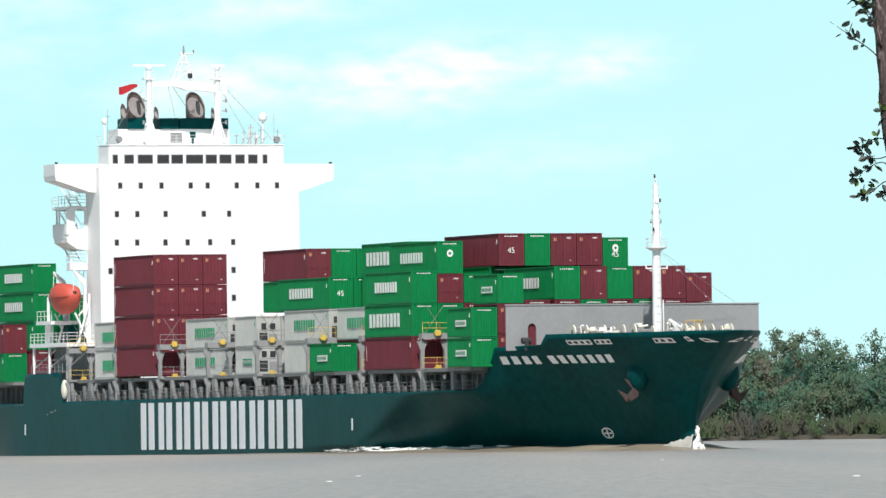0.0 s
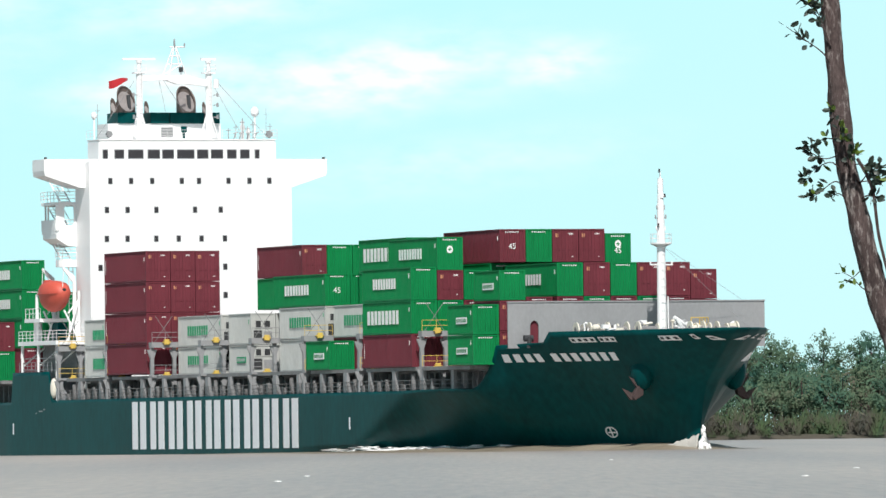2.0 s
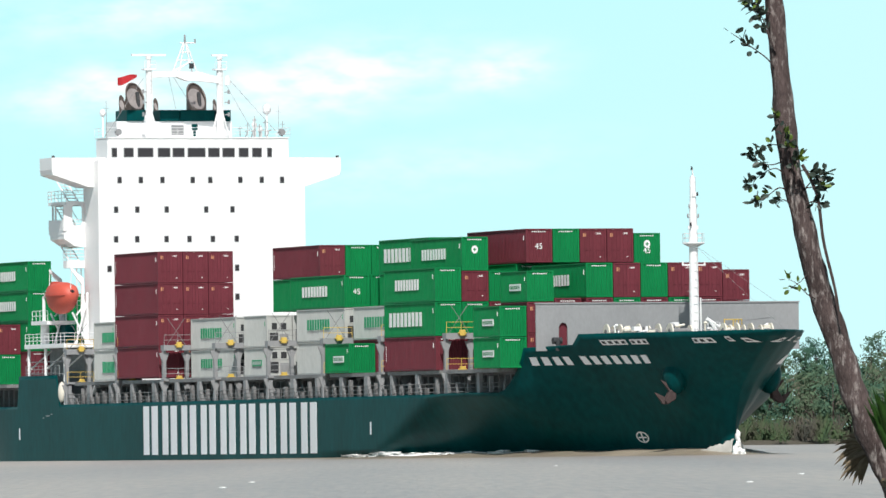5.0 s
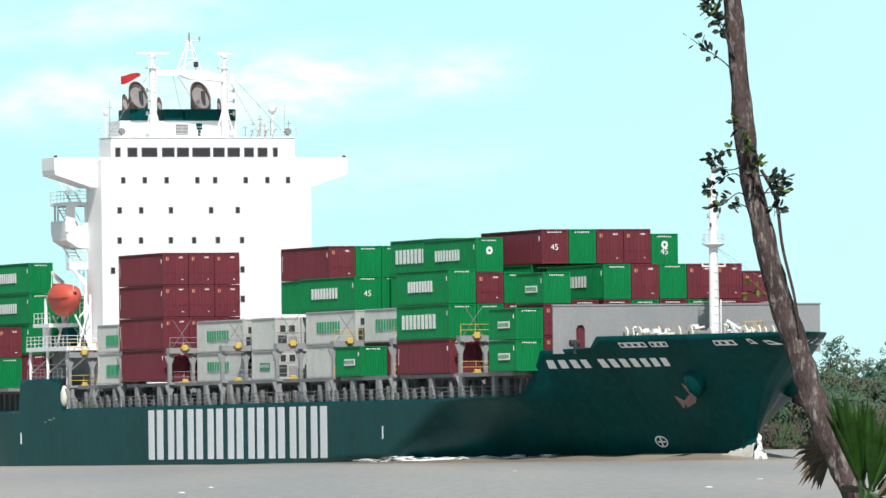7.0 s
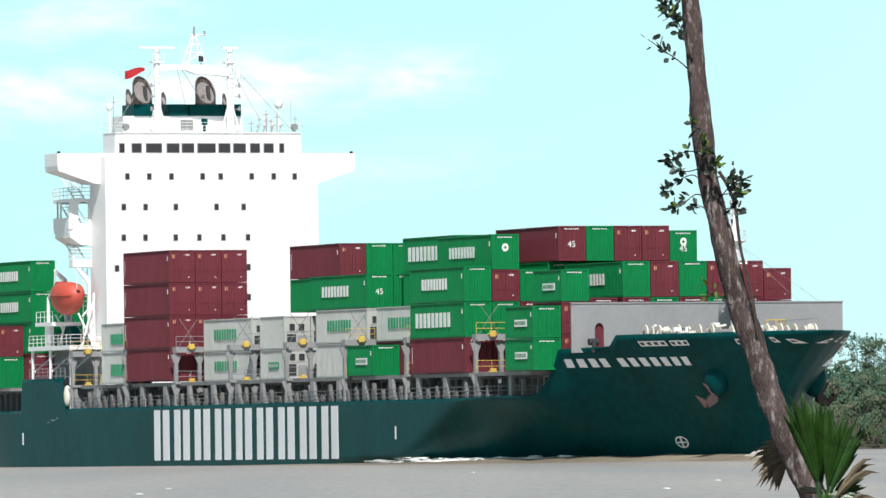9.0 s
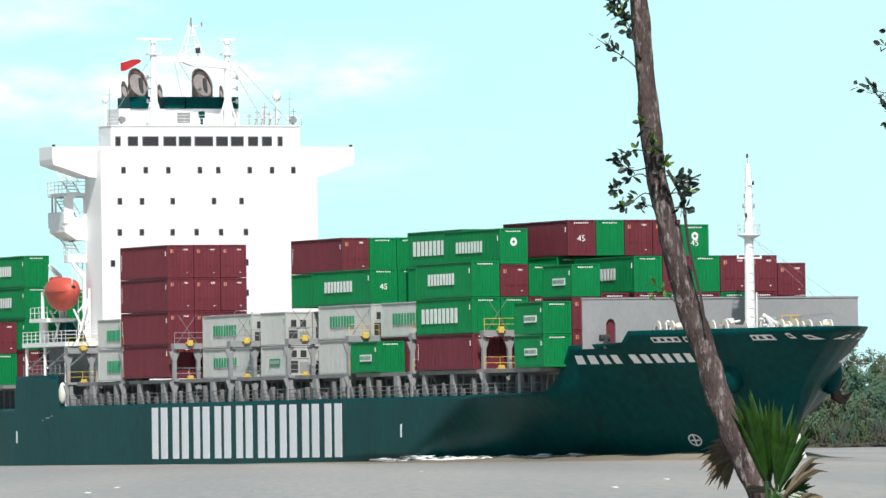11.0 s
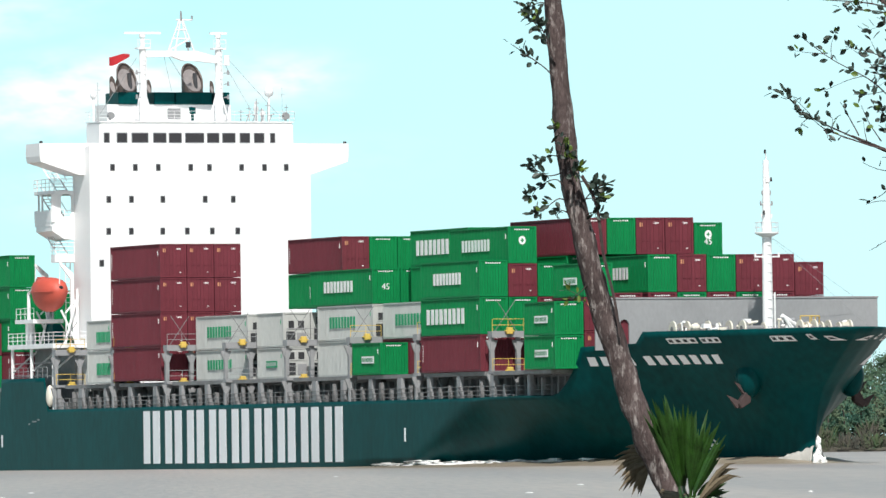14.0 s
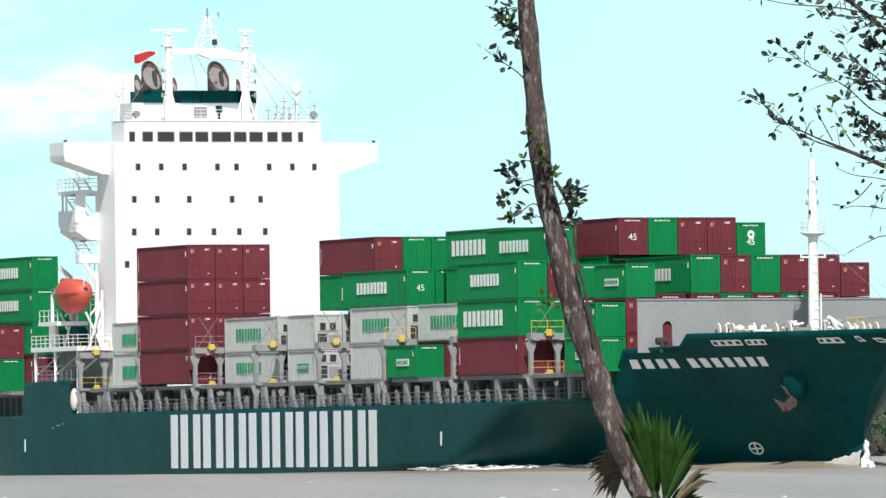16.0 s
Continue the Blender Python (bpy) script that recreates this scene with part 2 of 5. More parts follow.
def box(bm, x0, x1, y0, y1, z0, z1, mat_i=0):
    v = [bm.verts.new((x, y, z)) for z in (z0, z1) for y in (y0, y1) for x in (x0, x1)]
    for q in ((0, 2, 3, 1), (4, 5, 7, 6), (0, 1, 5, 4), (2, 6, 7, 3), (0, 4, 6, 2), (1, 3, 7, 5)):
        bm.faces.new([v[i] for i in q]).material_index = mat_i
    return v


def rod(bm, a, b, r, r2=None, sides=8, mat_i=0):
    a, b = Vector(a), Vector(b)
    r2 = r if r2 is None else r2
    turn = (b - a).to_track_quat("Z", "Y").to_matrix()
    rings = []
    for c, q in ((a, r), (b, r2)):
        rings.append([bm.verts.new(c + turn @ Vector((q * math.cos(2 * math.pi * i / sides), q * math.sin(2 * math.pi * i / sides), 0))) for i in range(sides)])
    for i in range(sides):
        j = (i + 1) % sides
        bm.faces.new((rings[0][i], rings[0][j], rings[1][j], rings[1][i])).material_index = mat_i
    bm.faces.new(rings[0][::-1]).material_index = mat_i
    bm.faces.new(rings[1]).material_index = mat_i


def prism(bm, outline, lift, mat_i=0):
    """outline: points in order; lift: the vector by which the second face lies off."""
    lift = Vector(lift)
    a = [bm.verts.new(p) for p in outline]
    b = [bm.verts.new(Vector(p) + lift) for p in outline]
    n = len(a)
    faces = [bm.faces.new(a[::-1]), bm.faces.new(b)]
    for i in range(n):
        faces.append(bm.faces.new((a[i], a[(i + 1) % n], b[(i + 1) % n], b[i])))
    for f in faces:
        f.material_index = mat_i
    bmesh.ops.recalc_face_normals(bm, faces=faces)


def ellipsoid(bm, c, r, seg=16, rings=10):
    m = Matrix.Translation(c) @ Matrix.Diagonal((*r, 1))
    bmesh.ops.create_uvsphere(bm, u_segments=seg, v_segments=rings, radius=1, matrix=m)


def rail(bm, pts, h=1.0, r=0.025, step=1.5, bars=3):
    for a, b in zip(pts, pts[1:]):
        a, b = Vector(a), Vector(b)
        for k in range(1, bars + 1):
            up = Vector((0, 0, h * k / bars))
            rod(bm, a + up, b + up, r, sides=5)
        n = max(1, round((b - a).length / step))
        for i in range(n + 1):
            p = a.lerp(b, i / n)
            rod(bm, p, p + Vector((0, 0, h)), r, sides=5)


def bevelled(bm, width=0.03, segments=2):
    bmesh.ops.bevel(bm, geom=list(bm.edges), offset=width, segments=segments, affect="EDGES", clamp_overlap=True)
    return bm


MOVING = []   # things that travel with the ship, with their pose in its space


def aboard(ob, m=None):
    MOVING.append((ob, m or Matrix.Identity(4)))
    return ob


# ---- water, banks ----
bm = bmesh.new()
bmesh.ops.create_grid(bm, x_segments=2, y_segments=2, size=1, matrix=Matrix.Translation((0, 1600, 0)) @ Matrix.Diagonal((3000, 3000, 1, 1)))
tagged(part("water", bm, WATER), "wide brown silty river with small chop", "river", kind="structure")

bm = bmesh.new()
prism(bm, [(-400, -600, -3), (-400, 60, -3), (-400, 96, -1.0), (-400, 84, 0.15), (-400, 60, 0.35), (-400, -600, 0.4)], (800, 0, 0))
tagged(part("ground", bm, MUD), "low muddy near bank of the river", "river bank", kind="structure")

BANK_Y = 1560
bm = bmesh.new()
prism(bm, [(-1500, BANK_Y, -1), (-1500, BANK_Y + 8, 0.8), (-1500, BANK_Y + 60, 1.5), (-1500, BANK_Y + 1400, 3), (-1500, BANK_Y + 1400, -1)], (3000, 0, 0))
tagged(part("far_bank", bm, MUD), "low muddy far bank of the river", "river bank", kind="structure")


def clump(verts, faces, c, s, rng, n=5):
    """A loose tuft: small leaf blades round c."""
    for _ in range(n):
        d = Vector((rng.gauss(0, 1), rng.gauss(0, 1), rng.gauss(0, 0.8))) * max(s, 0.75) * 0.6
        u = Vector((rng.gauss(0, 1), rng.gauss(0, 1), rng.gauss(0, 1))).normalized()
        v = u.orthogonal().normalized()
        w = u * s * rng.uniform(0.35, 0.8)
        v = v * s * rng.uniform(0.18, 0.4)
        i = len(verts)
        p = Vector(c) + d
        verts.extend((p - w, p + v, p + w, p - v))
        faces.append((i, i + 1, i + 2, i + 3))


def far_woods():
    rng = random.Random(5)
    verts, faces = [], []
    bmt = bmesh.new()
    for row, (dy, hmin, hmax, step) in enumerate(((18, 7, 12.5, 2.6), (34, 11, 16.5, 3.0), (56, 14, 20.5, 3.4), (72, 11, 17, 3.0), (84, 12, 18, 3.0))):
        x = -60.0
        while x < 210:
            h = rng.uniform(hmin, hmax) * (1.12 if x < 52 else 0.98 if x < 92 else 1.02)
            y = BANK_Y + dy + rng.uniform(-6, 6)
            lean = rng.uniform(-0.6, 0.6)
            rod(bmt, (x, y, 0.5), (x + lean, y, h * 0.86), 0.22, 0.07, sides=5)
            for _ in range(3):
                z0 = h * rng.uniform(0.45, 0.75)
                rod(bmt, (x + lean * z0 / h, y, z0), (x + rng.uniform(-2.5, 2.5), y + rng.uniform(-2, 2), z0 + rng.uniform(1.5, 3)), 0.09, 0.03, sides=4)
            crown = rng.uniform(0.5, 0.8)
            wide = rng.uniform(1.5, 2.9)
            for _ in range(int((44 if row < 3 else 30) * h / 15)):
                q = rng.random() ** 0.8
                z = h * (1 - crown * q)
                r = wide * (0.35 + 1.1 * math.sin(math.pi * min(1, 0.15 + q * 0.8)))
                a = rng.uniform(0, 6.283)
                rr = r * math.sqrt(rng.random())
                clump(verts, faces, (x + lean * z / h + rr * math.cos(a), y + rr * math.sin(a), z), rng.uniform(0.36, 0.6), rng, 30)
            x += step * rng.uniform(0.6, 1.4)
    # understorey closes the gaps
    for _ in range(5200):
        z = 0.8 + 11.5 * rng.random() ** 1.3
        clump(verts, faces, (rng.uniform(-60, 210), BANK_Y + rng.uniform(20, 70), z), rng.uniform(0.5, 0.9), rng, 14)
    me = bpy.data.meshes.new("far_woods")
    me.from_pydata([tuple(v) for v in verts], [], faces)
    me.materials.append(WOODS)
    ob = tagged(new("far_woods", me), "dense green mangrove wood on the far bank", "trees", kind="stuff")
    t = part("trunks", bmt, BARK, ob)
    tagged(t, "pale thin trunks among the foliage", kind="stuff")
    verts, faces = [], []
    x = -60.0
    while x < 210:
        y = BANK_Y + rng.uniform(2, 18)
        h = rng.uniform(1.5, 6.5)
        for _ in range(16):
            a = rng.uniform(-0.5, 0.5)
            top = Vector((x + math.sin(a) * h * 0.8 + rng.uniform(-.6, .6), y + rng.uniform(-1, 1), h * rng.uniform(0.6, 1.0)))
            base = Vector((x + rng.uniform(-.8, .8), y, 0.5))
            w = Vector((rng.uniform(0.06, 0.16), 0, 0))
            mid = base.lerp(top, 0.6) + Vector((0, 0, 0.4))
            i = len(verts)
            verts.extend((base - w * 0.4, base + w * 0.4, mid + w, top, mid - w))
            faces.append((i, i + 1, i + 2, i + 3, i + 4))
        for _ in range(5):
            clump(verts, faces, (x + rng.uniform(-1, 1), y + rng.uniform(-1, 1), rng.uniform(0.6, h * 0.8)), rng.uniform(0.3, 0.55), rng, 14)
        x += rng.uniform(0.25, 0.8)
    me = bpy.data.meshes.new("nipa_fringe")
    me.from_pydata([tuple(v) for v in verts], [], faces)
    me.materials.append(REEDS)
    tagged(new("nipa_fringe", me), "fringe of nipa palms and brownish reeds at the water", "plants", kind="stuff")


far_woods()


# ---- the ship ----
UPTAKE_INSIDE = material("heat_stained_steel", (0.42, 0.38, 0.36), 0.35, metal=0.6, grain=0.3, size=1.0)
HALF = 13.95
STEM = ([-3, 0, 2.4, 4.0, 5.6, 6.75, 7.8, 9.0, 10.3], [131.0, 131.2, 131.35, 131.75, 132.7, 134.2, 135.7, 137.6, 139.5])
WATER_FORM = ([0, 0.6, 11.5, 21.5, 31.5, 41.5, 51.5, 60], [0.05, 0.45, 3.8, 7.1, 10.3, 12.6, 13.7, HALF])
DECK_FORM = ([0, 0.5, 1.6, 3.6, 6.0, 9.3, 12.5, 16.3, 23.3, 27, 39], [0.05, 1.5, 2.85, 4.4, 5.5, 6.8, 8.2, 9.8, 12.25, 13.1, HALF])

FLARE = ([0.4, 1.2, 2.1, 3.2, 4.25, 5.4, 6.6, 8.0, 9.6], [0, 0.015, 0.06, 0.28, 0.54, 0.72, 0.83, 0.92, 1])


def hull_half(x, z):
    """Half breadth of the hull: fine at the water, flared at the forecastle."""
    d = float(np.interp(z, *STEM)) - x
    s = min(1, max(0, (z - 0.4) / 9.2))
    knuckle = 0.5 + 4.9 * min(1, max(0, (x - 86) / 12.5))   # the sides flare below a line that climbs towards the bow
    w = min(1, max(0, (z - 0.35) / (knuckle - 0.35)))
    k, q = min(1, max(0, (x - 109.5) / 8)), min(1, max(0, (x - 121) / 8))
    w = (1 - k) * w + k * ((1 - q) * s ** 1.05 + q * float(np.interp(z, *FLARE)))
    over = d + (139.5 - d - x) * min(1, max(0, d) / 25) * min(1, max(0.0, (124 - x) / 12))
    b = (1 - w) * float(np.interp(d, *WATER_FORM)) + w * float(np.interp(over, *DECK_FORM))
    if x < -14:   # run aft
        b *= 1 - 0.18 * ((-14 - x) / 19) ** 2 * (1.4 - min(1, max(0, z / 6)))
    return b


TOP = ([-33, -13.2, -12.6, -1.5, -0.6, 110.5, 111.2, 112.0, 114.9, 120.6, 122.0, 139.5], [5.3, 5.3, 8.25, 8.25, 5.4, 5.45, 5.7, 6.3, 9.15, 9.3, 10.2, 10.15])


def hull_top(x):
    return float(np.interp(x, *TOP))


def build_hull(ship):
    levels = [i / 26 for i in range(27)]
    xs = [-33, -28, -22, -17, -13.2, -12.6, -8, -4, -1.5, -0.6]
    xs += [4 + 6 * i for i in range(14)] + [84 + 2 * i for i in range(13)] + [110.5, 111.2, 112.0, 113, 114, 114.9, 117, 118.6, 120.6, 122]
    fr = [(i / 40) for i in range(1, 41)]
    bm = bmesh.new()
    for side in (-1, 1):
        cols = []
        for x in xs:
            top = hull_top(x)
            cols.append([bm.verts.new((x, side * hull_half(x, z), z)) for z in (-2.5 + (top + 2.5) * l for l in levels)])
        for q in fr:
            e = 1 - (1 - q) ** 1.7
            col = []
            for l in levels:
                z = -2.5 + (10.2 + 2.5) * l
                s = float(np.interp(z, *STEM))
                x = 122 + (s - 122) * e
                col.append(bm.verts.new((x, side * (hull_half(x, z) if q < 1 else 0.0), z)))
            cols.append(col)
        for a, b in zip(cols, cols[1:]):
            for i in range(len(levels) - 1):
                f = (a[i], b[i], b[i + 1], a[i + 1])
                bm.faces.new(f if side < 0 else f[::-1])
        back = cols[0]
        mid = [bm.verts.new((-33, 0, v.co.z)) for v in back]
        for i in range(len(levels) - 1):
            f = (mid[i], back[i], back[i + 1], mid[i + 1])
            bm.faces.new(f if side < 0 else f[::-1])
    bmesh.ops.remove_doubles(bm, verts=list(bm.verts), dist=0.002)
    for e in bm.edges:   # the stem bar is sharp low down, rounded above
        if all(abs(v.co.y) < 0.02 and v.co.z < 6.3 for v in e.verts):
            e.smooth = False
    hull = part("hull", bm, HULL, ship, "dark green painted steel hull", smooth=True)
    sol = hull.modifiers.new("plating", "SOLIDIFY")
    sol.thickness, sol.offset = 0.12, -1
    # decks inside the bulwarks
    bm = bmesh.new()
    for x0, x1, z in ((-33, 115.3, 5.0), (115.3, 136.8, 8.9)):
        n = 24
        edge = [(x0 + (x1 - x0) * i / n) for i in range(n + 1)]
        lo = [bm.verts.new((x, -max(0.05, hull_half(x, z) - 0.2), z)) for x in edge]
        hi = [bm.verts.new((x, max(0.05, hull_half(x, z) - 0.2), z)) for x in edge]
        for i in range(n):
            bm.faces.new((lo[i], lo[i + 1], hi[i + 1], hi[i]))
    part("deck", bm, DECK, ship, "green-grey steel decks")
    bm = bmesh.new()
    box(bm, 115.2, 115.4, -hull_half(115.3, 5.2) + 0.3, hull_half(115.3, 5.2) - 0.3, 5.0, 8.85)
    part("bulkhead", bm, GREY, ship)
    return hull


def on_hull(bm, x0, x1, z0, z1, off=0.035, side=-1, n=4, m=2, slant=0.0, mat_i=0):
    """A thin painted or welded patch that follows the plating."""
    vs = []
    for j in range(m + 1):
        z = z0 + (z1 - z0) * j / m
        vs.append([])
        for i in range(n + 1):
            x = x0 + (x1 - x0) * i / n + slant * (z - z0)
            e = 0.05
            nx = -(hull_half(x + e, z) - hull_half(x - e, z)) / (2 * e)
            nz = -(hull_half(x, z + e) - hull_half(x, z - e)) / (2 * e)
            nv = Vector((nx, side, nz)).normalized()
            vs[j].append(bm.verts.new(Vector((x, side * hull_half(x, z), z)) + nv * off))
    for j in range(m):
        for i in range(n):
            f = (vs[j][i], vs[j][i + 1], vs[j + 1][i + 1], vs[j + 1][i])
            bm.faces.new(f if side < 0 else f[::-1]).material_index = mat_i


def hull_markings(hull):
    # the owner's name: nine blocks of upright bars
    for k in range(9):
        x = 23.6 + 5.27 * k
        for a, b in ((0.0, 1.55), (2.3, 3.95)):
            bm = bmesh.new()
            box(bm, x + a, x + b, -HALF - 0.03, -HALF - 0.002, 0.5, 5.05)
            part("hull_bar", bm, LETTER, hull, "white painted upright bar")
    for side in (-1, 1):
        x = 114.9
        for k in range(12):
            if k != 4:
                bm = bmesh.new()
                on_hull(bm, x, x + 0.70, 7.72, 8.42, side=side, slant=0.25)
                part("name_block", bm, LETTER, hull, "white painted bar")
            x += 1.12 if k != 4 else 0.75
    for x in (-12.6, 83.1):
        bm = bmesh.new()
        box(bm, x - 0.14, x + 0.14, -HALF - 0.03, -HALF - 0.002, 2.1, 3.2)
        part("hull_mark", bm, LETTER, hull, "white upright mark")
    # thruster sign: ring and cross
    bm = bmesh.new()
    cx, cz, r = 120.9, 1.55, 0.48
    for i in range(20):
        a, b = 2 * math.pi * i / 20, 2 * math.pi * (i + 1) / 20
        quad = []
        for ang, rr in ((a, r - 0.1), (b, r - 0.1), (b, r), (a, r)):
            x, z = cx + 1.5 * rr * math.cos(ang), cz + rr * math.sin(ang)
            quad.append(bm.verts.new((x, -hull_half(x, z) - 0.05, z)))
        bm.faces.new(quad)
    on_hull(bm, cx - 0.5, cx + 0.5, cz - 0.06, cz + 0.06, off=0.05)
    on_hull(bm, cx - 0.09, cx + 0.09, cz - 0.4, cz + 0.4, off=0.055)
    part("thruster_mark", bm, MARK_WHITE, hull, "white ring with a cross")
    # fairleads in the bulwark
    for side in (-1, 1):
        for x0, x1, z0, z1 in ((124.0, 126.8, 9.3, 9.72), (127.2, 129.0, 9.3, 9.72), (133.9, 135.7, 9.3, 9.72), (136.7, 137.05, 9.4, 9.8), (137.55, 137.95, 9.3, 9.65)):
            bm = bmesh.new()
            on_hull(bm, x0, x1, z0, z1, off=0.04, side=side)
            part("fairlead", bm, MARK_WHITE, hull, "white-rimmed fairlead")
            # no holes are cut: dark patches carry the shade inside the openings
            bm = bmesh.new()
            k = max(1, round((x1 - x0) / 0.7))
            for i in range(k):
                a = x0 + (x1 - x0) * (i + 0.22) / k
                on_hull(bm, a, a + (x1 - x0) * 0.56 / k, z0 + 0.1, z1 - 0.1, off=0.05, side=side)
            part("fairlead_opening", bm, DARK, hull)["kind"] = "stuff"
    for x0, x1 in ((130.2, 131.6), (131.8, 133.2)):
        bm = bmesh.new()
        on_hull(bm, x0, x1, 7.5, 8.25, side=1)
        part("port_mark", bm, LETTER, hull, "white painted panel")
    # rub marks on the aft plating
    bm = bmesh.new()
    for x, z, w in ((-4.6, 4.3, 1.1), (-3.2, 4.45, 0.5), (-5.6, 4.1, 0.4)):
        box(bm, x, x + w, -HALF - 0.015, -HALF - 0.002, z, z + 0.12)
    part("scuff", bm, GREY, hull, "scraped paint")["kind"] = "stuff"


def anchors(ship):
    for side in (-1, 1):
        x, z = 128.7, 6.8
        y = side * (hull_half(x, z) - 0.5)
        bm = bmesh.new()
        ellipsoid(bm, (0, 0, 0), (1.35, 1.0, 1.75), 28, 18)
        for v in bm.verts:
            if v.co.z > 0:   # drawn out upwards into the plating
                v.co.y *= 1 - 0.35 * v.co.z / 1.75
            v.co += Vector((x, y, z))
        part("hawse_bolster", bm, HULL, ship, "green bulging hawse pipe mouth", smooth=True)
        a = new("anchor")
        a.parent = ship
        a.scale = (0.9, 0.9, 0.9)
        a.location = (x + 0.2, y + side * 0.65, 5.0)

        def at(out, up, along=0.0):
            return Vector((along, side * out, up))
        bm = bmesh.new()
        rod(bm, at(-0.35, 0.1), at(-0.55, 1.5), 0.2, 0.17, 10)
        part("shank", bm, RUST, a)
        bm = bmesh.new()
        prism(bm, [at(0.25, -0.85, -0.35), at(0.55, -0.5, -0.35), at(-0.25, 0.75, -0.35), at(-0.65, 0.6, -0.35), at(-0.6, -0.35, -0.35)], (0.7, 0, 0))
        bevelled(bm, 0.06, 1)
        part("crown", bm, RUST, a)
        for out, up in ((0.35, -0.6), (-0.35, 0.5)):
            bm = bmesh.new()
            tip = at(out + 1.15, up + 0.95)
            ring = [bm.verts.new(at(out + o, up + u, l)) for o, u, l in ((-0.2, 0.3, -0.22), (0.25, -0.22, -0.22), (0.25, -0.22, 0.22), (-0.2, 0.3, 0.22))]
            mid = [bm.verts.new(v.co.lerp(tip, 0.45)) for v in ring]
            end = bm.verts.new(tip)
            bm.faces.new(ring)
            for i in range(4):
                j = (i + 1) % 4
                bm.faces.new((ring[i], ring[j], mid[j], mid[i]))
                bm.faces.new((mid[i], mid[j], end))
            bmesh.ops.recalc_face_normals(bm, faces=list(bm.faces))
            part("fluke", bm, RUST, a)


def forecastle(ship):
    # breakwater with an arched doorway
    bm = bmesh.new()
    prism(bm, [(117.3, -12.1, 8.9), (117.3, -10.05, 8.9), (117.3, -10.05, 10.9), (117.3, -9.9, 11.2), (117.3, -9.65, 11.3), (117.3, -9.4, 11.2), (117.3, -9.25, 10.9), (117.3, -9.25, 8.9),
               (117.3, 12.0, 8.9), (117.3, 12.0, 12.85), (117.3, -12.1, 12.85)], (0.15, 0, 0))
    wall = part("breakwater", bm, GREY, ship, "light grey steel breakwater with arched doorway")
    bm = bmesh.new()
    box(bm, 117.15, 117.25, -10.1, -9.2, 8.9, 11.3)
    part("door", bm, BOX_RED, wall, "dark red door")
    for k in range(12):
        bm = bmesh.new()
        y = -11 + 2 * k
        prism(bm, [(117.3, y, 8.9), (115.4, y, 8.9), (117.3, y, 12.4)], (0, 0.06, 0))
        part("bracket", bm, GREY, wall)
    bm = bmesh.new()
    box(bm, 117.26, 117.52, -12.15, 12.05, 12.85, 12.97)
    part("coping", bm, GREY, wall)
    # signal mast
    mast = new("foremast")
    mast.parent = ship
    mast.location = (123.0, 0, 0)
    bm = bmesh.new()
    rod(bm, (0, 0, 8.9), (0, 0, 17.6), 0.43, 0.36, 16)
    rod(bm, (0, 0, 17.6), (0, 0, 21.2), 0.38, 0.30, 14)
    rod(bm, (0, 0, 21.2), (0, 0, 23.4), 0.27, 0.24, 12)
    box(bm, 0.2, 0.34, -0.16, 0.16, 21.7, 22.1)
    rod(bm, (0, 0, 23.3), (0, 0, 24.0), 0.07, 0.05, 8)
    part("pole", bm, WHITE, mast)
    for y, z in ((0.28, 21.75), (-0.2, 23.9), (-0.36, 19.2)):
        bm = bmesh.new()
        rod(bm, (0.3, y, z), (0.3, y, z + 0.32), 0.1, 0.08, 8)
        rod(bm, (0.1, y * 0.6, z + 0.05), (0.3, y, z + 0.05), 0.04, sides=6)
        part("navigation_lamp", bm, DARK, mast, "small dark lamp")
    bm = bmesh.new()
    rod(bm, (0, 0, 17.45), (0, 0, 17.75), 0.35, 0.95, 14)
    rod(bm, (0, 0, 17.75), (0, 0, 17.85), 0.95, 0.95, 14)
    ring = [(0.9 * math.cos(i * math.pi / 5), 0.9 * math.sin(i * math.pi / 5), 17.85) for i in range(11)]
    rail(bm, ring, 0.75, 0.02, 1, 2)
    part("lookout_platform", bm, WHITE, mast)
    for z, w in ((15.9, 1.05), (18.9, 0.42), (19.9, 0.5), (20.7, 0.36)):
        bm = bmesh.new()
        box(bm, -0.06, 0.06, -w, w, z, z + 0.12)
        for s in (-1, 1):
            rod(bm, (0, s * w * 0.95, z + 0.1), (0, s * w * 0.95, z + 0.36), 0.08, 0.06, 8)
        part("lamp_bracket", bm, GREY if z > 19 else WHITE, mast)
    bm = bmesh.new()
    rod(bm, (0.5, 0.38, 8.9), (0.5, 0.38, 13.2), 0.06, sides=6)
    for i in range(12):
        z = 9.2 + i * 0.7
        rod(bm, (0.44, -0.2, z), (0.44, 0.2, z), 0.025, sides=5)
    part("ladder", bm, WHITE, mast)
    for y, x in ((9.5, -4.5), (4.5, 9.0)):
        bm = bmesh.new()
        rod(bm, (0, 0, 17.7), (x, y, 12.9 if x < 0 else 10.2), 0.012, sides=5)
        part("stay", bm, GREY, mast)
    # mooring gear: drums seen above the bulwark
    for x, y, n in ((121.8, -6.6, 4), (123.0, -4.2, 3), (124.6, -2.0, 2), (125.2, 2.6, 4), (122.6, 6.2, 3)):
        w = new("mooring_winch")
        w.parent = ship
        w.location = (x, y, 8.9)
        bm = bmesh.new()
        box(bm, -0.8, 0.8, -1.0, 1.0, 0, 0.35)
        part("bed", bm, GREY, w)
        for i in range(n):
            bm = bmesh.new()
            yy = -0.9 + 1.8 * i / max(1, n - 1)
            rod(bm, (0, yy - 0.06, 1.5), (0, yy + 0.06, 1.5), 0.66 if i % 2 == 0 else 0.5, sides=18)
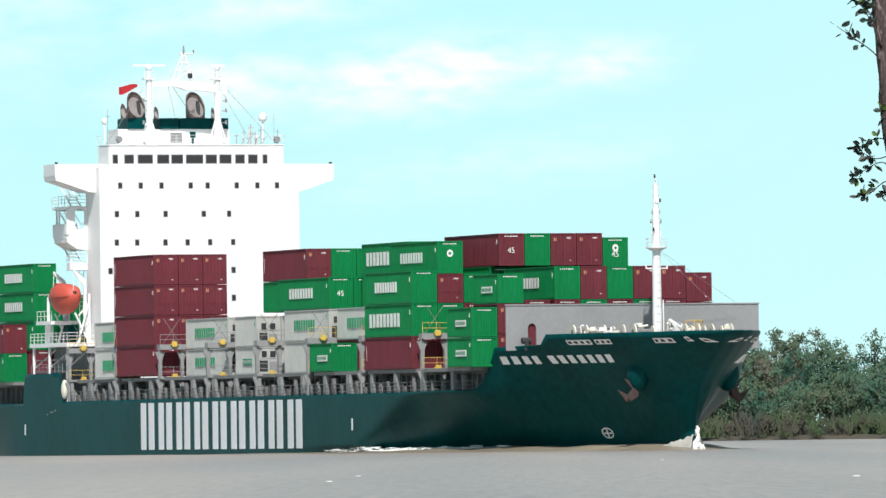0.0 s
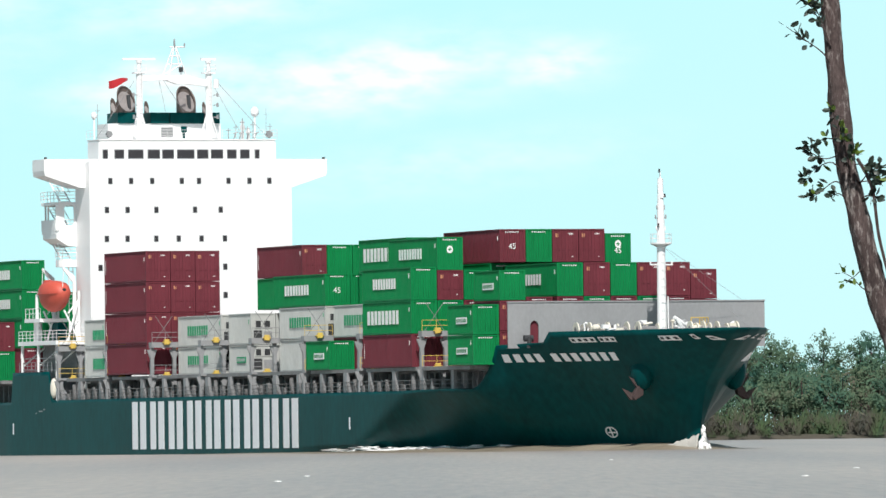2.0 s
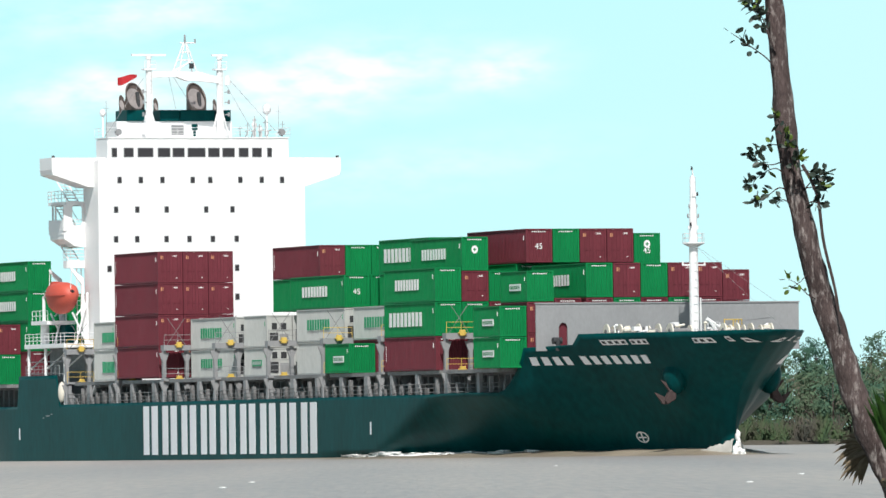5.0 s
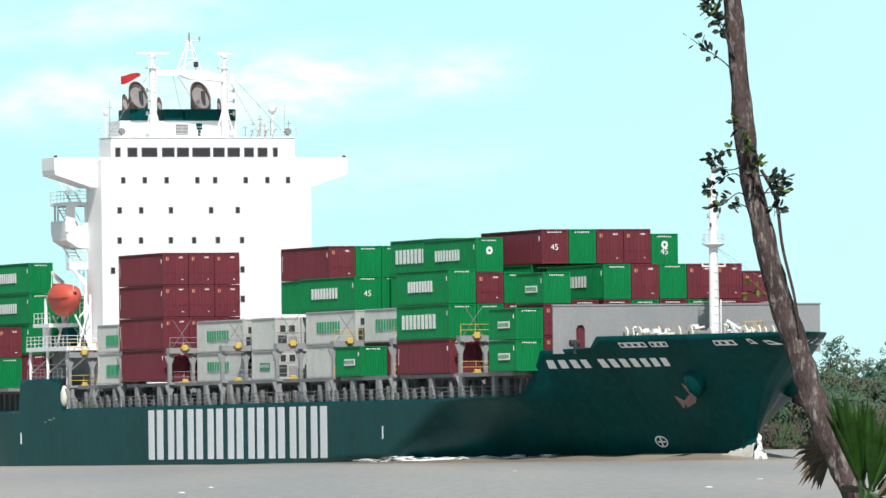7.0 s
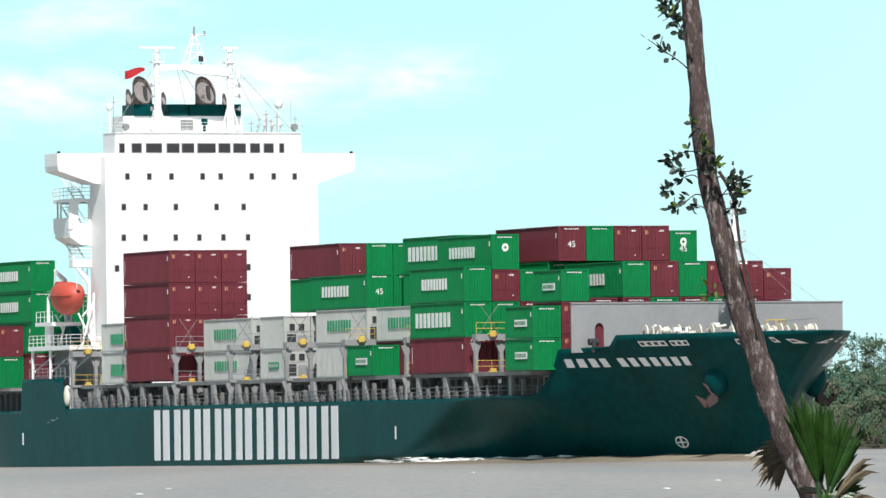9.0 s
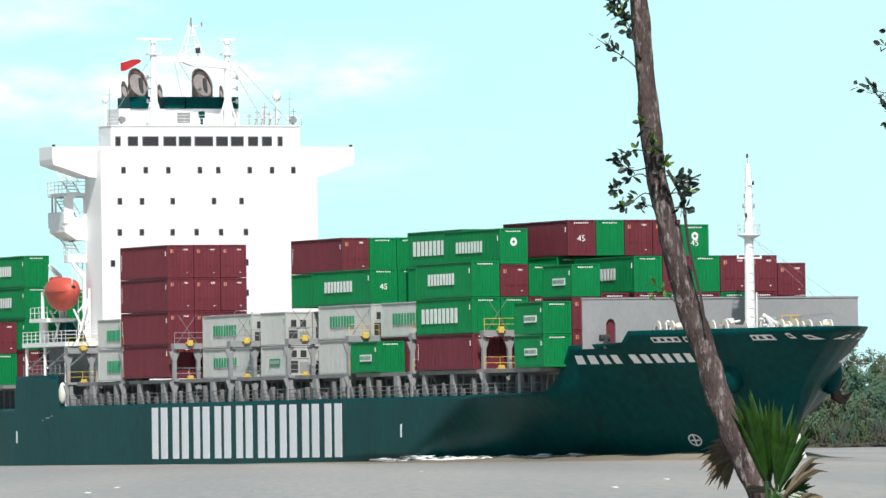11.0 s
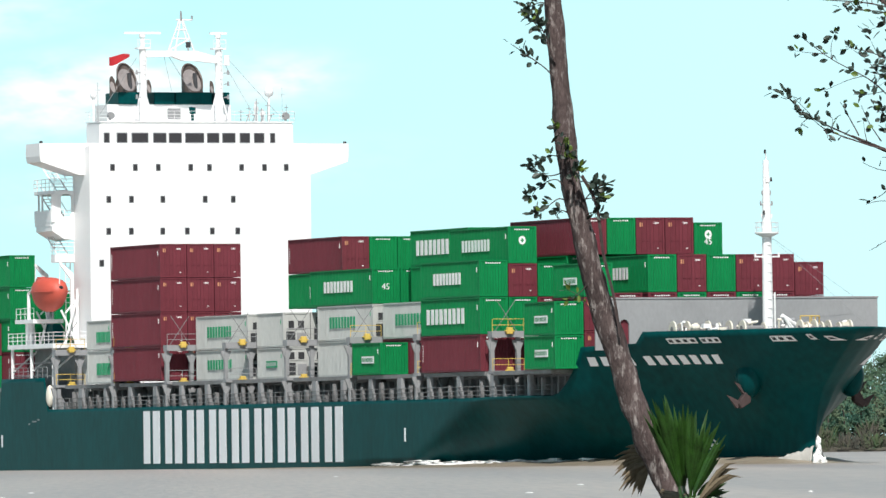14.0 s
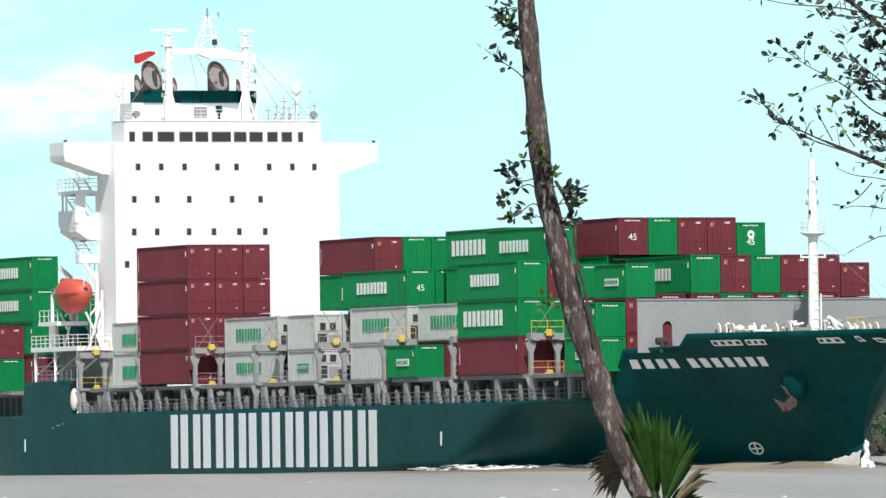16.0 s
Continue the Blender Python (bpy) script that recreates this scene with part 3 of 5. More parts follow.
            part("drum_flange", bm, CREAM, w)
        bm = bmesh.new()
        rod(bm, (0, -1.0, 1.5), (0, 1.0, 1.5), 0.24, sides=12)
        part("drum", bm, STEEL, w, "drum wound with mooring rope")
    for x, y, r in ((121.0, 7.5, 0.42),):
        v = new("deck_vent")
        v.parent = ship
        v.location = (x, y, 8.9)
        bm = bmesh.new()
        rod(bm, (0, 0, 0), (0, 0, 1.5), r * 0.6, sides=12)
        part("pipe", bm, WHITE, v)
        bm = bmesh.new()
        ellipsoid(bm, (0.1, 0, 1.7), (r, r, r * 1.1), 12, 8)
        part("cowl", bm, WHITE if y > -11 else GREY, v, smooth=True)
    # small gear that shows over the bulwark
    rng = random.Random(14)
    for i in range(26):
        x, y = rng.uniform(120.5, 127.0), rng.uniform(-7.2, 7.0)
        if abs(y) > hull_half(x, 9.5) - 1.2 or abs(y) < 0.9:
            continue
        bm = bmesh.new()
        h, r = rng.uniform(1.5, 2.25), rng.uniform(0.07, 0.24)
        kind = i % 4
        rod(bm, (x, y, 8.9), (x + rng.uniform(-.1, .1), y + rng.uniform(-.25, .25), 8.9 + h), r * 0.8, r * 0.6, 9)
        if kind == 0:
            ellipsoid(bm, (x, y, 8.9 + h), (r * 1.7, r * 1.7, r * 1.3), 10, 7)
        elif kind == 1:
            rod(bm, (x, y - 0.4, 8.7 + h), (x, y + 0.45, 8.85 + h), r * 0.9, r * 0.9, 8)
        elif kind == 2:
            box(bm, x - 0.2, x + 0.2, y - 0.3, y + 0.3, 8.6 + h, 8.95 + h)
        else:
            rod(bm, (x, y, 8.5 + h), (x + 0.5, y + rng.uniform(-1, 1), 9.2 + h * 0.6), r * 0.6, r * 0.4, 7)
        part("deck_fitting", bm, (WHITE, CREAM, GREY, WHITE, CREAM)[i % 5], ship)
    bm = bmesh.new()
    rod(bm, (118.6, -10.6, 8.9), (118.6, -10.6, 9.9), 0.22, 0.18, 10)
    rod(bm, (118.4, -11.0, 9.75), (118.4, -10.2, 9.75), 0.28, 0.28, 12)
    part("roller_fairlead", bm, DARK, ship, "dark steel roller fairlead")
    bm = bmesh.new()
    rail(bm, [(124.0, 2.3, 9.0), (124.0, 3.9, 9.0), (122.6, 3.9, 9.0)], 2.35, 0.045, 0.8, 4)
    part("winch_guard", bm, YELLOW, ship, "yellow rail frame")
    bm = bmesh.new()
    for s in (-1, 1):
        rod(bm, (124.0, 2.6 + 0.3 * s, 9.0), (124.4, 0.7, 11.3), 0.13, 0.1, 8)
    rod(bm, (124.2, 0.6, 11.4), (124.2, 2.7, 10.2), 0.17, 0.12, 8)
    part("davit", bm, WHITE, ship)


def superstructure(ship):
    house = new("accommodation_block")
    house.parent = ship
    bm = bmesh.new()
    box(bm, -2.6, 2.0, -10.6, 10.6, 5.0, 28.9)
    bevelled(bm, 0.12, 2)
    box(bm, -13.0, -2.55, -6.1, 6.1, 5.0, 28.85)
    part("house", bm, WHITE, house, "white steel deckhouse")
    rows = ((26.95, (-8.47, -6.3, -4.1, -1.0, 0.8, 3.9, 6.1, 8.2)), (24.1, (-8.86, -6.7, -3.7, 0.35, 3.05)),
            (21.25, (-8.9, -6.75, -3.75, -1.4, 1.0, 3.45)), (18.45, (3.45,)), (15.65, (3.45,)), (18.4, (-9.6,)))
    for z, ys in rows:
        for y in ys:
            bm = bmesh.new()
            box(bm, 1.98, 2.05, y - 0.24, y + 0.24, z - 0.32, z + 0.32)
            bevelled(bm, 0.06, 1)
            w = part("cabin_window", bm, GREY, house)
            bm = bmesh.new()
            box(bm, 2.03, 2.07, y - 0.18, y + 0.18, z - 0.26, z + 0.26)
            part("pane", bm, GLASS, w)
    # navigating bridge with wings
    bm = bmesh.new()
    box(bm, -2.4, 1.1, -9.3, 9.3, 28.9, 31.0)
    bevelled(bm, 0.1, 2)
    box(bm, -9.0, -2.45, -6.1, 6.1, 28.9, 31.0)
    bridge = part("wheelhouse", bm, WHITE, house)
    spans = [(-8.95, -8.3), (-7.6, -6.45), (-6.05, -4.25), (-3.8, -2.35), (-2.15, -0.75), (-0.45, 1.6), (1.85, 3.2), (3.45, 4.9), (5.3, 6.45), (6.8, 7.95), (8.5, 9.1)]
    for i, (a, b) in enumerate(spans):
        a, b = -8.95 + (a + 8.95) * 0.914, -8.95 + (b + 8.95) * 0.914
        bm = bmesh.new()
        box(bm, 1.06, 1.15, a, b, 29.15, 30.1)
        w = part("bridge_window", bm, GREY, bridge)
        bm = bmesh.new()
        box(bm, 1.12, 1.17, a + 0.07, b - 0.07, 29.22, 30.03)
        part("pane", bm, GLASS, w)
    bm = bmesh.new()
    box(bm, -2.45, 1.14, -9.33, 9.33, 31.0, 31.1)
    box(bm, -9.2, -2.62, -6.25, 6.25, 31.0, 31.12)
    part("bridge_roof", bm, WHITE, house)
    bm = bmesh.new()
    rail(bm, [(-2.4, -9.4, 31.12), (1.2, -9.4, 31.12), (1.2, 9.4, 31.12), (-2.4, 9.4, 31.12)], 0.9, 0.02, 1.4, 3)
    part("roof_rail", bm, WHITE, house)
    for s in (-1, 1):
        bm = bmesh.new()
        prism(bm, [(-3.0, s * 10.5, 26.3), (-3.0, s * 11.2, 26.35), (-3.0, s * 14.75, 27.5), (-3.0, s * 14.85, 28.0), (-3.0, s * 14.85, 28.2), (-3.0, s * 10.5, 28.2)], (3.6, 0, 0))
        wing = part("bridge_wing", bm, WHITE, house)
        bm = bmesh.new()
        box(bm, 0.5, 0.6, min(s * 9.3, s * 14.85), max(s * 9.3, s * 14.85), 28.2, 29.15)
        box(bm, -3.0, 0.5, s * 14.8 - 0.05, s * 14.8 + 0.05, 28.2, 29.15)
        part("wing_bulwark", bm, WHITE, wing)
        bm = bmesh.new()
        rod(bm, (0.3, s * 14.6, 29.1), (0.3, s * 14.6, 29.35), 0.16, sides=8)
        part("side_lamp", bm, DARK, wing)
    # deckhouse and funnel casing behind the bridge
    bm = bmesh.new()
    box(bm, -9.0, -5.8, -5.95, 5.95, 31.0, 32.9)
    part("upper_house", bm, WHITE, house)
    casing = new("funnel_casing")
    casing.parent = house
    for a, b in ((-4.95, -2.4), (-1.5, 0.48), (0.58, 4.1), (4.45, 5.8)):
        bm = bmesh.new()
        box(bm, -9.0, -5.6, a, b, 32.9, 34.0)
        bevelled(bm, 0.05, 1)
        part("casing_top", bm, HULL, casing, "dark green painted casing")
    for y, r, h in ((-3.4, 0.93, 2.9), (2.95, 0.98, 2.9), (-4.75, 0.30, 1.6), (-4.25, 0.2, 1.25), (-1.25, 0.24, 1.3), (4.85, 0.2, 1.2)):
        bm = bmesh.new()
        n = 24
        # uptake bent forward, its mouth cut on the slant
        lower, upper, inner = [], [], []
        for i in range(n):
            a = 2 * math.pi * i / n
            cx, cy = r * math.cos(a), r * math.sin(a)
            lower.append(bm.verts.new((-7.6 + cx, y + cy, 33.7)))
            z = 34.0 + h * 0.5 - cx / r * h * 0.46
            upper.append(bm.verts.new((-7.6 + cx * 1.02, y + cy, z)))
            inner.append(bm.verts.new((-7.62 + cx * 0.86, y + cy * 0.86, z - 0.1)))
        for i in range(n):
            j = (i + 1) % n
            bm.faces.new((lower[i], lower[j], upper[j], upper[i]))
            bm.faces.new((upper[i], upper[j], inner[j], inner[i]))
        up_ = part("uptake", bm, BRONZE, casing, "soot-brown exhaust uptake with a slanted mouth")
        bm = bmesh.new()
        lip = [bm.verts.new((-7.64 + r * 0.86 * math.cos(2 * math.pi * i / n), y + r * 0.86 * math.sin(2 * math.pi * i / n), 33.6 + h * 0.5 - math.cos(2 * math.pi * i / n) * h * 0.40)) for i in range(n)]
        bm.faces.new(lip)
        part("mouth", bm, UPTAKE_INSIDE, up_, "lighter inside of the uptake")
        if r > 0.5:
            bm = bmesh.new()
            rod(bm, (-7.2, y + 0.25, 33.8), (-7.75, y + 0.3, 34.0 + h * 0.62), 0.2, 0.2, 10)
            part("inner_pipe", bm, DARK, up_)
    # radar mast: two columns, cross bridge, lattice top
    mast = new("radar_mast")
    mast.parent = house
    for s, y in ((-1, -3.65), (1, 3.65)):
        bm = bmesh.new()
        rod(bm, (-2.8, y, 31.1), (-2.8, y, 37.9), 0.36, 0.30, 12)
        for q in (-1, 1):
            rod(bm, (-2.8, y + q * 1.0, 31.1), (-2.8, y + q * 0.25, 33.6), 0.09, sides=6)
        rod(bm, (-2.8, y, 37.9), (-2.8, y, 39.1), 0.24, 0.16, 10)
        part("column", bm, WHITE, mast)
        bm = bmesh.new()
        for i in range(14):
            rod(bm, (-2.4, y - 0.2, 31.8 + i * 0.42), (-2.4, y + 0.2, 31.8 + i * 0.42), 0.03, sides=5)
        rod(bm, (-2.4, y - 0.2, 31.4), (-2.4, y - 0.2, 37.6), 0.03, sides=5)
        rod(bm, (-2.4, y + 0.2, 31.4), (-2.4, y + 0.2, 37.6), 0.03, sides=5)
        part("ladder", bm, WHITE, mast)
        bm = bmesh.new()
        box(bm, -0.75, 0.15, -0.6, 0.6, 37.75, 37.9)
        for v in bm.verts:
            v.co += Vector((-2.5, y, 0))
        rail(bm, [(-2.35, y - 0.6, 37.9), (-2.35, y + 0.6, 37.9)], 0.7, 0.025, 0.6, 2)
        part("scanner_platform", bm, WHITE, mast)
        bm = bmesh.new()
        w = 1.75 if s < 0 else 0.8
        box(bm, -2.9, -2.7, y - w, y + w, 39.1, 39.3)
        rod(bm, (-2.8, y, 38.8), (-2.8, y, 39.15), 0.28, 0.3, 10)
        part("radar_scanner", bm, WHITE, mast)
    bm = bmesh.new()
    prism(bm, [(-3.2, -3.4, 37.0), (-3.2, -0.9, 37.1), (-3.2, 0.2, 36.7), (-3.2, 1.3, 36.7), (-3.2, 3.4, 36.5), (-3.2, 3.4, 37.1), (-3.2, 1.4, 37.6), (-3.2, -3.4, 37.6)], (0.8, 0, 0))
    part("cross_bridge", bm, WHITE, mast)
    bm = bmesh.new()
    for a, b in (((-2.8, -1.15, 37.6), (-2.8, -0.05, 40.4)), ((-2.8, 1.3, 37.6), (-2.8, 0.25, 40.4)), ((-2.8, -0.5, 37.6), (-2.8, 0.1, 40.7)), ((-2.8, 0.8, 37.6), (-2.8, 0.1, 40.7)),
                 ((-2.8, -0.75, 38.7), (-2.8, 0.9, 38.7)), ((-2.8, -0.45, 39.5), (-2.8, 0.6, 39.5)), ((-2.8, -1.15, 37.6), (-2.8, 0.9, 38.7)), ((-2.8, -0.4, 40.4), (-2.8, 1.2, 40.4))):
        rod(bm, a, b, 0.07, sides=6)
    part("lattice", bm, WHITE, mast)
    bm = bmesh.new()
    rod(bm, (-2.8, 0.1, 40.4), (-2.8, 0.1, 41.2), 0.12, 0.08, 8)
    part("mast_head_lamp", bm, GREY, mast)
    bm = bmesh.new()
    rod(bm, (-2.8, 1.15, 40.4), (-2.8, 1.15, 40.8), 0.08, 0.08, 6)
    part("mast_head_lamp", bm, GREY, mast)
    bm = bmesh.new()
    box(bm, -2.6, -2.4, 0.45, 0.85, 37.9, 38.4)
    part("searchlight", bm, DARK, mast)
    for a, b in (((-2.8, -1.6, 37.2), (-2.8, -0.9, 34)), ((-2.8, -1.2, 37.2), (-5.0, 1.8, 34)), ((-2.8, 4.3, 37.2), (-1.0, 9.0, 31.5)), ((-2.8, 4.2, 36.5), (-1.0, 6.6, 31.3)), ((-2.8, -4.2, 37.0), (-3.5, -8.0, 31.3))):
        bm = bmesh.new()
        rod(bm, a, b, 0.022, sides=5)
        part("signal_halyard", bm, GREY, mast)
    # roof fittings
    for y, z0, z1, r in ((8.2, 31.2, 33.6, 0.42), (-8.7, 31.2, 33.3, 0.3)):
        bm = bmesh.new()
        rod(bm, (-2.0, y, z0), (-2.0, y, z1), 0.1, sides=8)
        a = part("antenna_post", bm, WHITE, house)
        bm = bmesh.new()
        ellipsoid(bm, (-2.0, y, z1 + r * 0.8), (r, r, r * 1.25), 14, 10)
        part("radome", bm, WHITE, a, smooth=True)
    for y, h, r in ((6.1, 2.0, 0.05), (6.6, 1.2, 0.05), (5.4, 1.4, 0.04), (7.2, 1.7, 0.05), (4.6, 1.0, 0.05), (-9.1, 3.4, 0.03), (9.0, 1.5, 0.04), (8.6, 3.0, 0.02)):
        bm = bmesh.new()
        rod(bm, (0.2, y, 31.2), (0.2, y, 31.2 + h), r, r * 0.7, 6)
        rod(bm, (0.2, y - 0.25, 31.2 + h * 0.8), (0.2, y + 0.25, 31.2 + h * 0.8), r * 0.7, sides=5)
        part("aerial", bm, GREY, house)
    for y in (-8.2, 8.6):
        bm = bmesh.new()
        rod(bm, (0.9, y, 31.6), (1.3, y, 31.6), 0.34, 0.3, 14)
        rod(bm, (0.9, y, 31.2), (0.9, y, 31.5), 0.08, sides=6)
        part("deck_searchlight", bm, GREY, house)
    bm = bmesh.new()
    rod(bm, (0.4, -0.15, 31.2), (0.4, -0.15, 31.8), 0.14, 0.14, 10)
    rod(bm, (0.4, -0.15, 31.8), (0.4, -0.15, 32.4), 0.32, 0.3, 12)
    part("magnetic_compass", bm, HULL, house, "green compass binnacle")
    bm = bmesh.new()
    box(bm, 0.3, 0.5, -2.5, -1.3, 31.3, 32.3)
    part("louvre_box", bm, GREY, house)
    for y, h in ((6.3, 1.9), (6.9, 1.2)):
        bm = bmesh.new()
        rod(bm, (-0.4, y, 31.1), (-0.4, y, 31.1 + h), 0.16, 0.13, 10)
        rod(bm, (-0.4, y, 31.1 + h * 0.55), (-0.4, y, 31.1 + h * 0.75), 0.24, 0.24, 10)
        part("vent_pipe", bm, WHITE, house)
    for y in (5.2, 5.8, 6.6, 7.4):
        bm = bmesh.new()
        rod(bm, (0.0, y, 31.1), (0.0, y + 0.25, 31.75), 0.05, sides=6)
        rod(bm, (0.0, y, 31.7), (0.0, y + 0.5, 31.85), 0.06, sides=6)
        part("signal_lamp_bracket", bm, GREY, house)
    for s, y in ((-1, -3.65), (1, 3.65)):
        for z in (33.4, 34.6, 35.6):
            bm = bmesh.new()
            rod(bm, (-2.45, y + s * 0.35, z), (-2.35, y + s * 0.75, z + 0.05), 0.05, sides=6)
            rod(bm, (-2.35, y + s * 0.75, z - 0.15), (-2.35, y + s * 0.75, z + 0.25), 0.13, 0.1, 8)
            part("floodlight", bm, GREY, mast)
    bm = bmesh.new()
    rod(bm, (-2.5, 4.35, 36.3), (-2.5, 4.35, 37.2), 0.3, 0.26, 12)
    part("horn_housing", bm, WHITE, mast)
    # flag on the halyard
    bm = bmesh.new()
    prev = None
    for i in range(9):
        u = i / 8
        c = [bm.verts.new((-3.2 + 0.14 * math.sin(u * 6), -4.75 - 1.95 * u, 37.2 - 0.30 * u + 0.1 * math.sin(u * 5) + d)) for d in (-0.12 - 0.5 * math.sin(u * 2.2), 0.1 + 0.12 * u)]
        if prev:
            bm.faces.new((prev[0], c[0], c[1], prev[1]))
        prev = c
    flag = part("flag", bm, RED_FLAG, house, "red cloth flag flying")
    flag.modifiers.new("cloth", "SOLIDIFY").thickness = 0.03
    # stair tower on the starboard side
    stairs = new("stair_tower")
    stairs.parent = house
    for z, d, thick in ((25.0, 2.2, 0.3), (22.2, 2.15, 0.35), (19.3, 1.75, 0.7)):
        aft = -7.6 if z > 20 else -4.6
        outline = [(-2.2, -10.62, z), (-2.2, -10.6 - d * 0.85, z), (-2.6, -10.6 - d, z), (aft + 1, -10.6 - d, z), (aft, -10.6 - d * 0.7, z), (aft, -6.12, z), (-2.62, -6.12, z), (-2.62, -10.62, z)]
        bm = bmesh.new()
        prism(bm, outline, (0, 0, -thick))
        part("landing", bm, WHITE, stairs)
        bm = bmesh.new()
        rail(bm, [Vector(p) for p in outline[:5]], 1.05, 0.03, 1.1, 3)
        part("landing_rail", bm, WHITE, stairs)
        bm = bmesh.new()
        for i in range(9):
            box(bm, -3.2 - 0.5 * i, -2.9 - 0.5 * i, -11.9, -11.0, z + 0.3 * i + 0.02, z + 0.3 * i + 0.08)
        for yy in (-11.95, -10.95):
            rod(bm, (-3.0, yy, z), (-7.3, yy, z + 2.6), 0.07, sides=5)
            rod(bm, (-3.0, yy, z + 0.9), (-7.3, yy, z + 3.5), 0.035, sides=5)
        part("stair_flight", bm, WHITE, stairs)
    # screen with a rounded opening between the two upper landings
    bm = bmesh.new()
    box(bm, -2.35, -2.2, -12.75, -11.85, 22.2, 24.7)
    box(bm, -2.35, -2.2, -11.85, -10.6, 22.2, 22.7)
    box(bm, -2.35, -2.2, -10.85, -10.6, 22.7, 24.7)
    for y, z, sy, sz in ((-11.85, 24.7, 1, -1), (-10.85, 24.7, -1, -1), (-11.85, 22.7, 1, 1), (-10.85, 22.7, -1, 1)):
        prism(bm, [(-2.35, y, z), (-2.35, y + sy * 0.3, z), (-2.35, y + sy * 0.09, z + sz * 0.09), (-2.35, y, z + sz * 0.3)], (0.15, 0, 0))
    part("front_screen", bm, WHITE, stairs)
    bm = bmesh.new()
    box(bm, -6.6, -2.35, -12.78, -12.68, 22.2, 23.2)
    part("side_screen", bm, WHITE, stairs)
    bm = bmesh.new()
    prism(bm, [(-2.2, -10.6, 21.85), (-2.2, -12.7, 21.85), (-2.2, -12.7, 21.4), (-2.2, -11.6, 20.7), (-2.2, -10.6, 20.6)], (-4.2, 0, 0))
    part("landing_fairing", bm, WHITE, stairs)
    for x in (-2.5, -5.0, -7.3):
        bm = bmesh.new()
        rod(bm, (x, -12.6 if x > -7 else -12.1, 22.2), (x, -12.6 if x > -7 else -12.1, 24.75), 0.1, sides=8)
        part("cage_pillar", bm, WHITE, stairs)
    bm = bmesh.new()
    for i in range(8):
        rod(bm, (-3.0, -11.2, 15.0 + i * 0.45), (-3.0, -10.75, 15.0 + i * 0.45), 0.03, sides=5)
    for y in (-11.2, -10.75):
        rod(bm, (-3.0, y, 11.4), (-3.0, y, 18.7), 0.05, sides=5)
    part("ladder", bm, WHITE, stairs)


def boat_deck(ship):
    bm = bmesh.new()
    box(bm, -11.0, 0.8, -13.9, -10.6, 10.9, 11.3)
    deck = part("boat_deck", bm, WHITE, ship, "white boat deck platform")
    for x in (-10.5, -5.5, 0.2):
        bm = bmesh.new()
        rod(bm, (x, -13.6, 5.1), (x, -13.6, 11.0), 0.16, sides=8)
        rod(bm, (x, -13.6, 8.8), (x, -11.0, 10.9), 0.09, sides=6)
        part("pillar", bm, WHITE, deck)
    bm = bmesh.new()
    rail(bm, [(0.7, -10.7, 11.3), (0.7, -13.8, 11.3), (-11, -13.8, 11.3)], 1.0, 0.03, 1.2, 3)
    part("boat_deck_rail", bm, WHITE, deck)
    bm = bmesh.new()
    for z in (8.4, 9.6):
        rod(bm, (-10.5, -13.5, z), (0.4, -13.5, z), 0.06, sides=6)
    rail(bm, [(-11.5, -13.6, 8.2), (-1.5, -13.6, 8.2)], 1.0, 0.03, 1.2, 3)
    part("lower_rail", bm, GREY, deck)
    bm = bmesh.new()
    box(bm, -7.6, -5.4, -11.6, -10.62, 11.32, 13.15)
    bevelled(bm, 0.05, 1)
    part("vent_trunk", bm, HULL, ship, "green painted ventilation trunk")
    # dark panel added below the boat deck, standing for shade and clutter
    bm = bmesh.new()
    box(bm, -11.0, -0.5, -11.3, -10.65, 5.05, 10.9)
    part("shade_backing", bm, STEEL, ship)
    bm = bmesh.new()
    box(bm, -9.8, -5.0, -13.6, -10.7, 13.2, 13.55)
    rod(bm, (-8.6, -12.6, 11.2), (-8.6, -12.6, 13.2), 0.42, 0.42, 14)
    part("winch_platform", bm, WHITE, deck)
    bm = bmesh.new()
    rail(bm, [(-5.1, -13.5, 13.55), (-9.7, -13.5, 13.55)], 1.0, 0.03, 1.2, 2)
    part("winch_platform_rail", bm, WHITE, deck)
    davits = new("boat_davit")
    davits.parent = ship
    for x in (-7.6, -1.2):
        bm = bmesh.new()
        prism(bm, [(x, -10.65, 11.3), (x, -11.1, 11.3), (x, -11.5, 14.2), (x, -11.4, 17.0), (x, -12.5, 18.4), (x, -12.4, 18.6), (x, -11.2, 17.6), (x, -11.1, 14.4)], (0.2, 0, 0))
        part("davit_arm", bm, WHITE, davits)
        bm = bmesh.new()
        rod(bm, (x + 0.1, -12.4, 18.4), (x + 0.1, -12.5, 16.6), 0.04, sides=5)
        rod(bm, (x + 0.2, -11.0, 11.4), (x + 0.2, -12.4, 14.3), 0.1, sides=6)
        rod(bm, (x + 0.2, -10.8, 15.4), (x + 0.2, -12.0, 14.0), 0.08, sides=6)
        rod(bm, (x + 0.6, -12.2, 11.3), (x + 0.6, -10.9, 15.8), 0.1, sides=6)
        rod(bm, (x + 0.6, -11.0, 11.3), (x + 0.6, -11.0, 16.2), 0.12, sides=6)
        part("davit_stay", bm, WHITE, davits)
    bm = bmesh.new()
    rod(bm, (-9.4, -12.4, 11.3), (-9.4, -12.4, 16.0), 0.2, 0.14, 10)
    rod(bm, (-9.4, -12.4, 15.9), (-6.8, -12.6, 16.9), 0.1, 0.06, 8)
    part("crane_post", bm, WHITE, davits)
    # lifeboat
    boat = new("lifeboat")
    bm = bmesh.new()
    ellipsoid(bm, (0, 0, 0), (2.9, 1.42, 1.6), 28, 18)
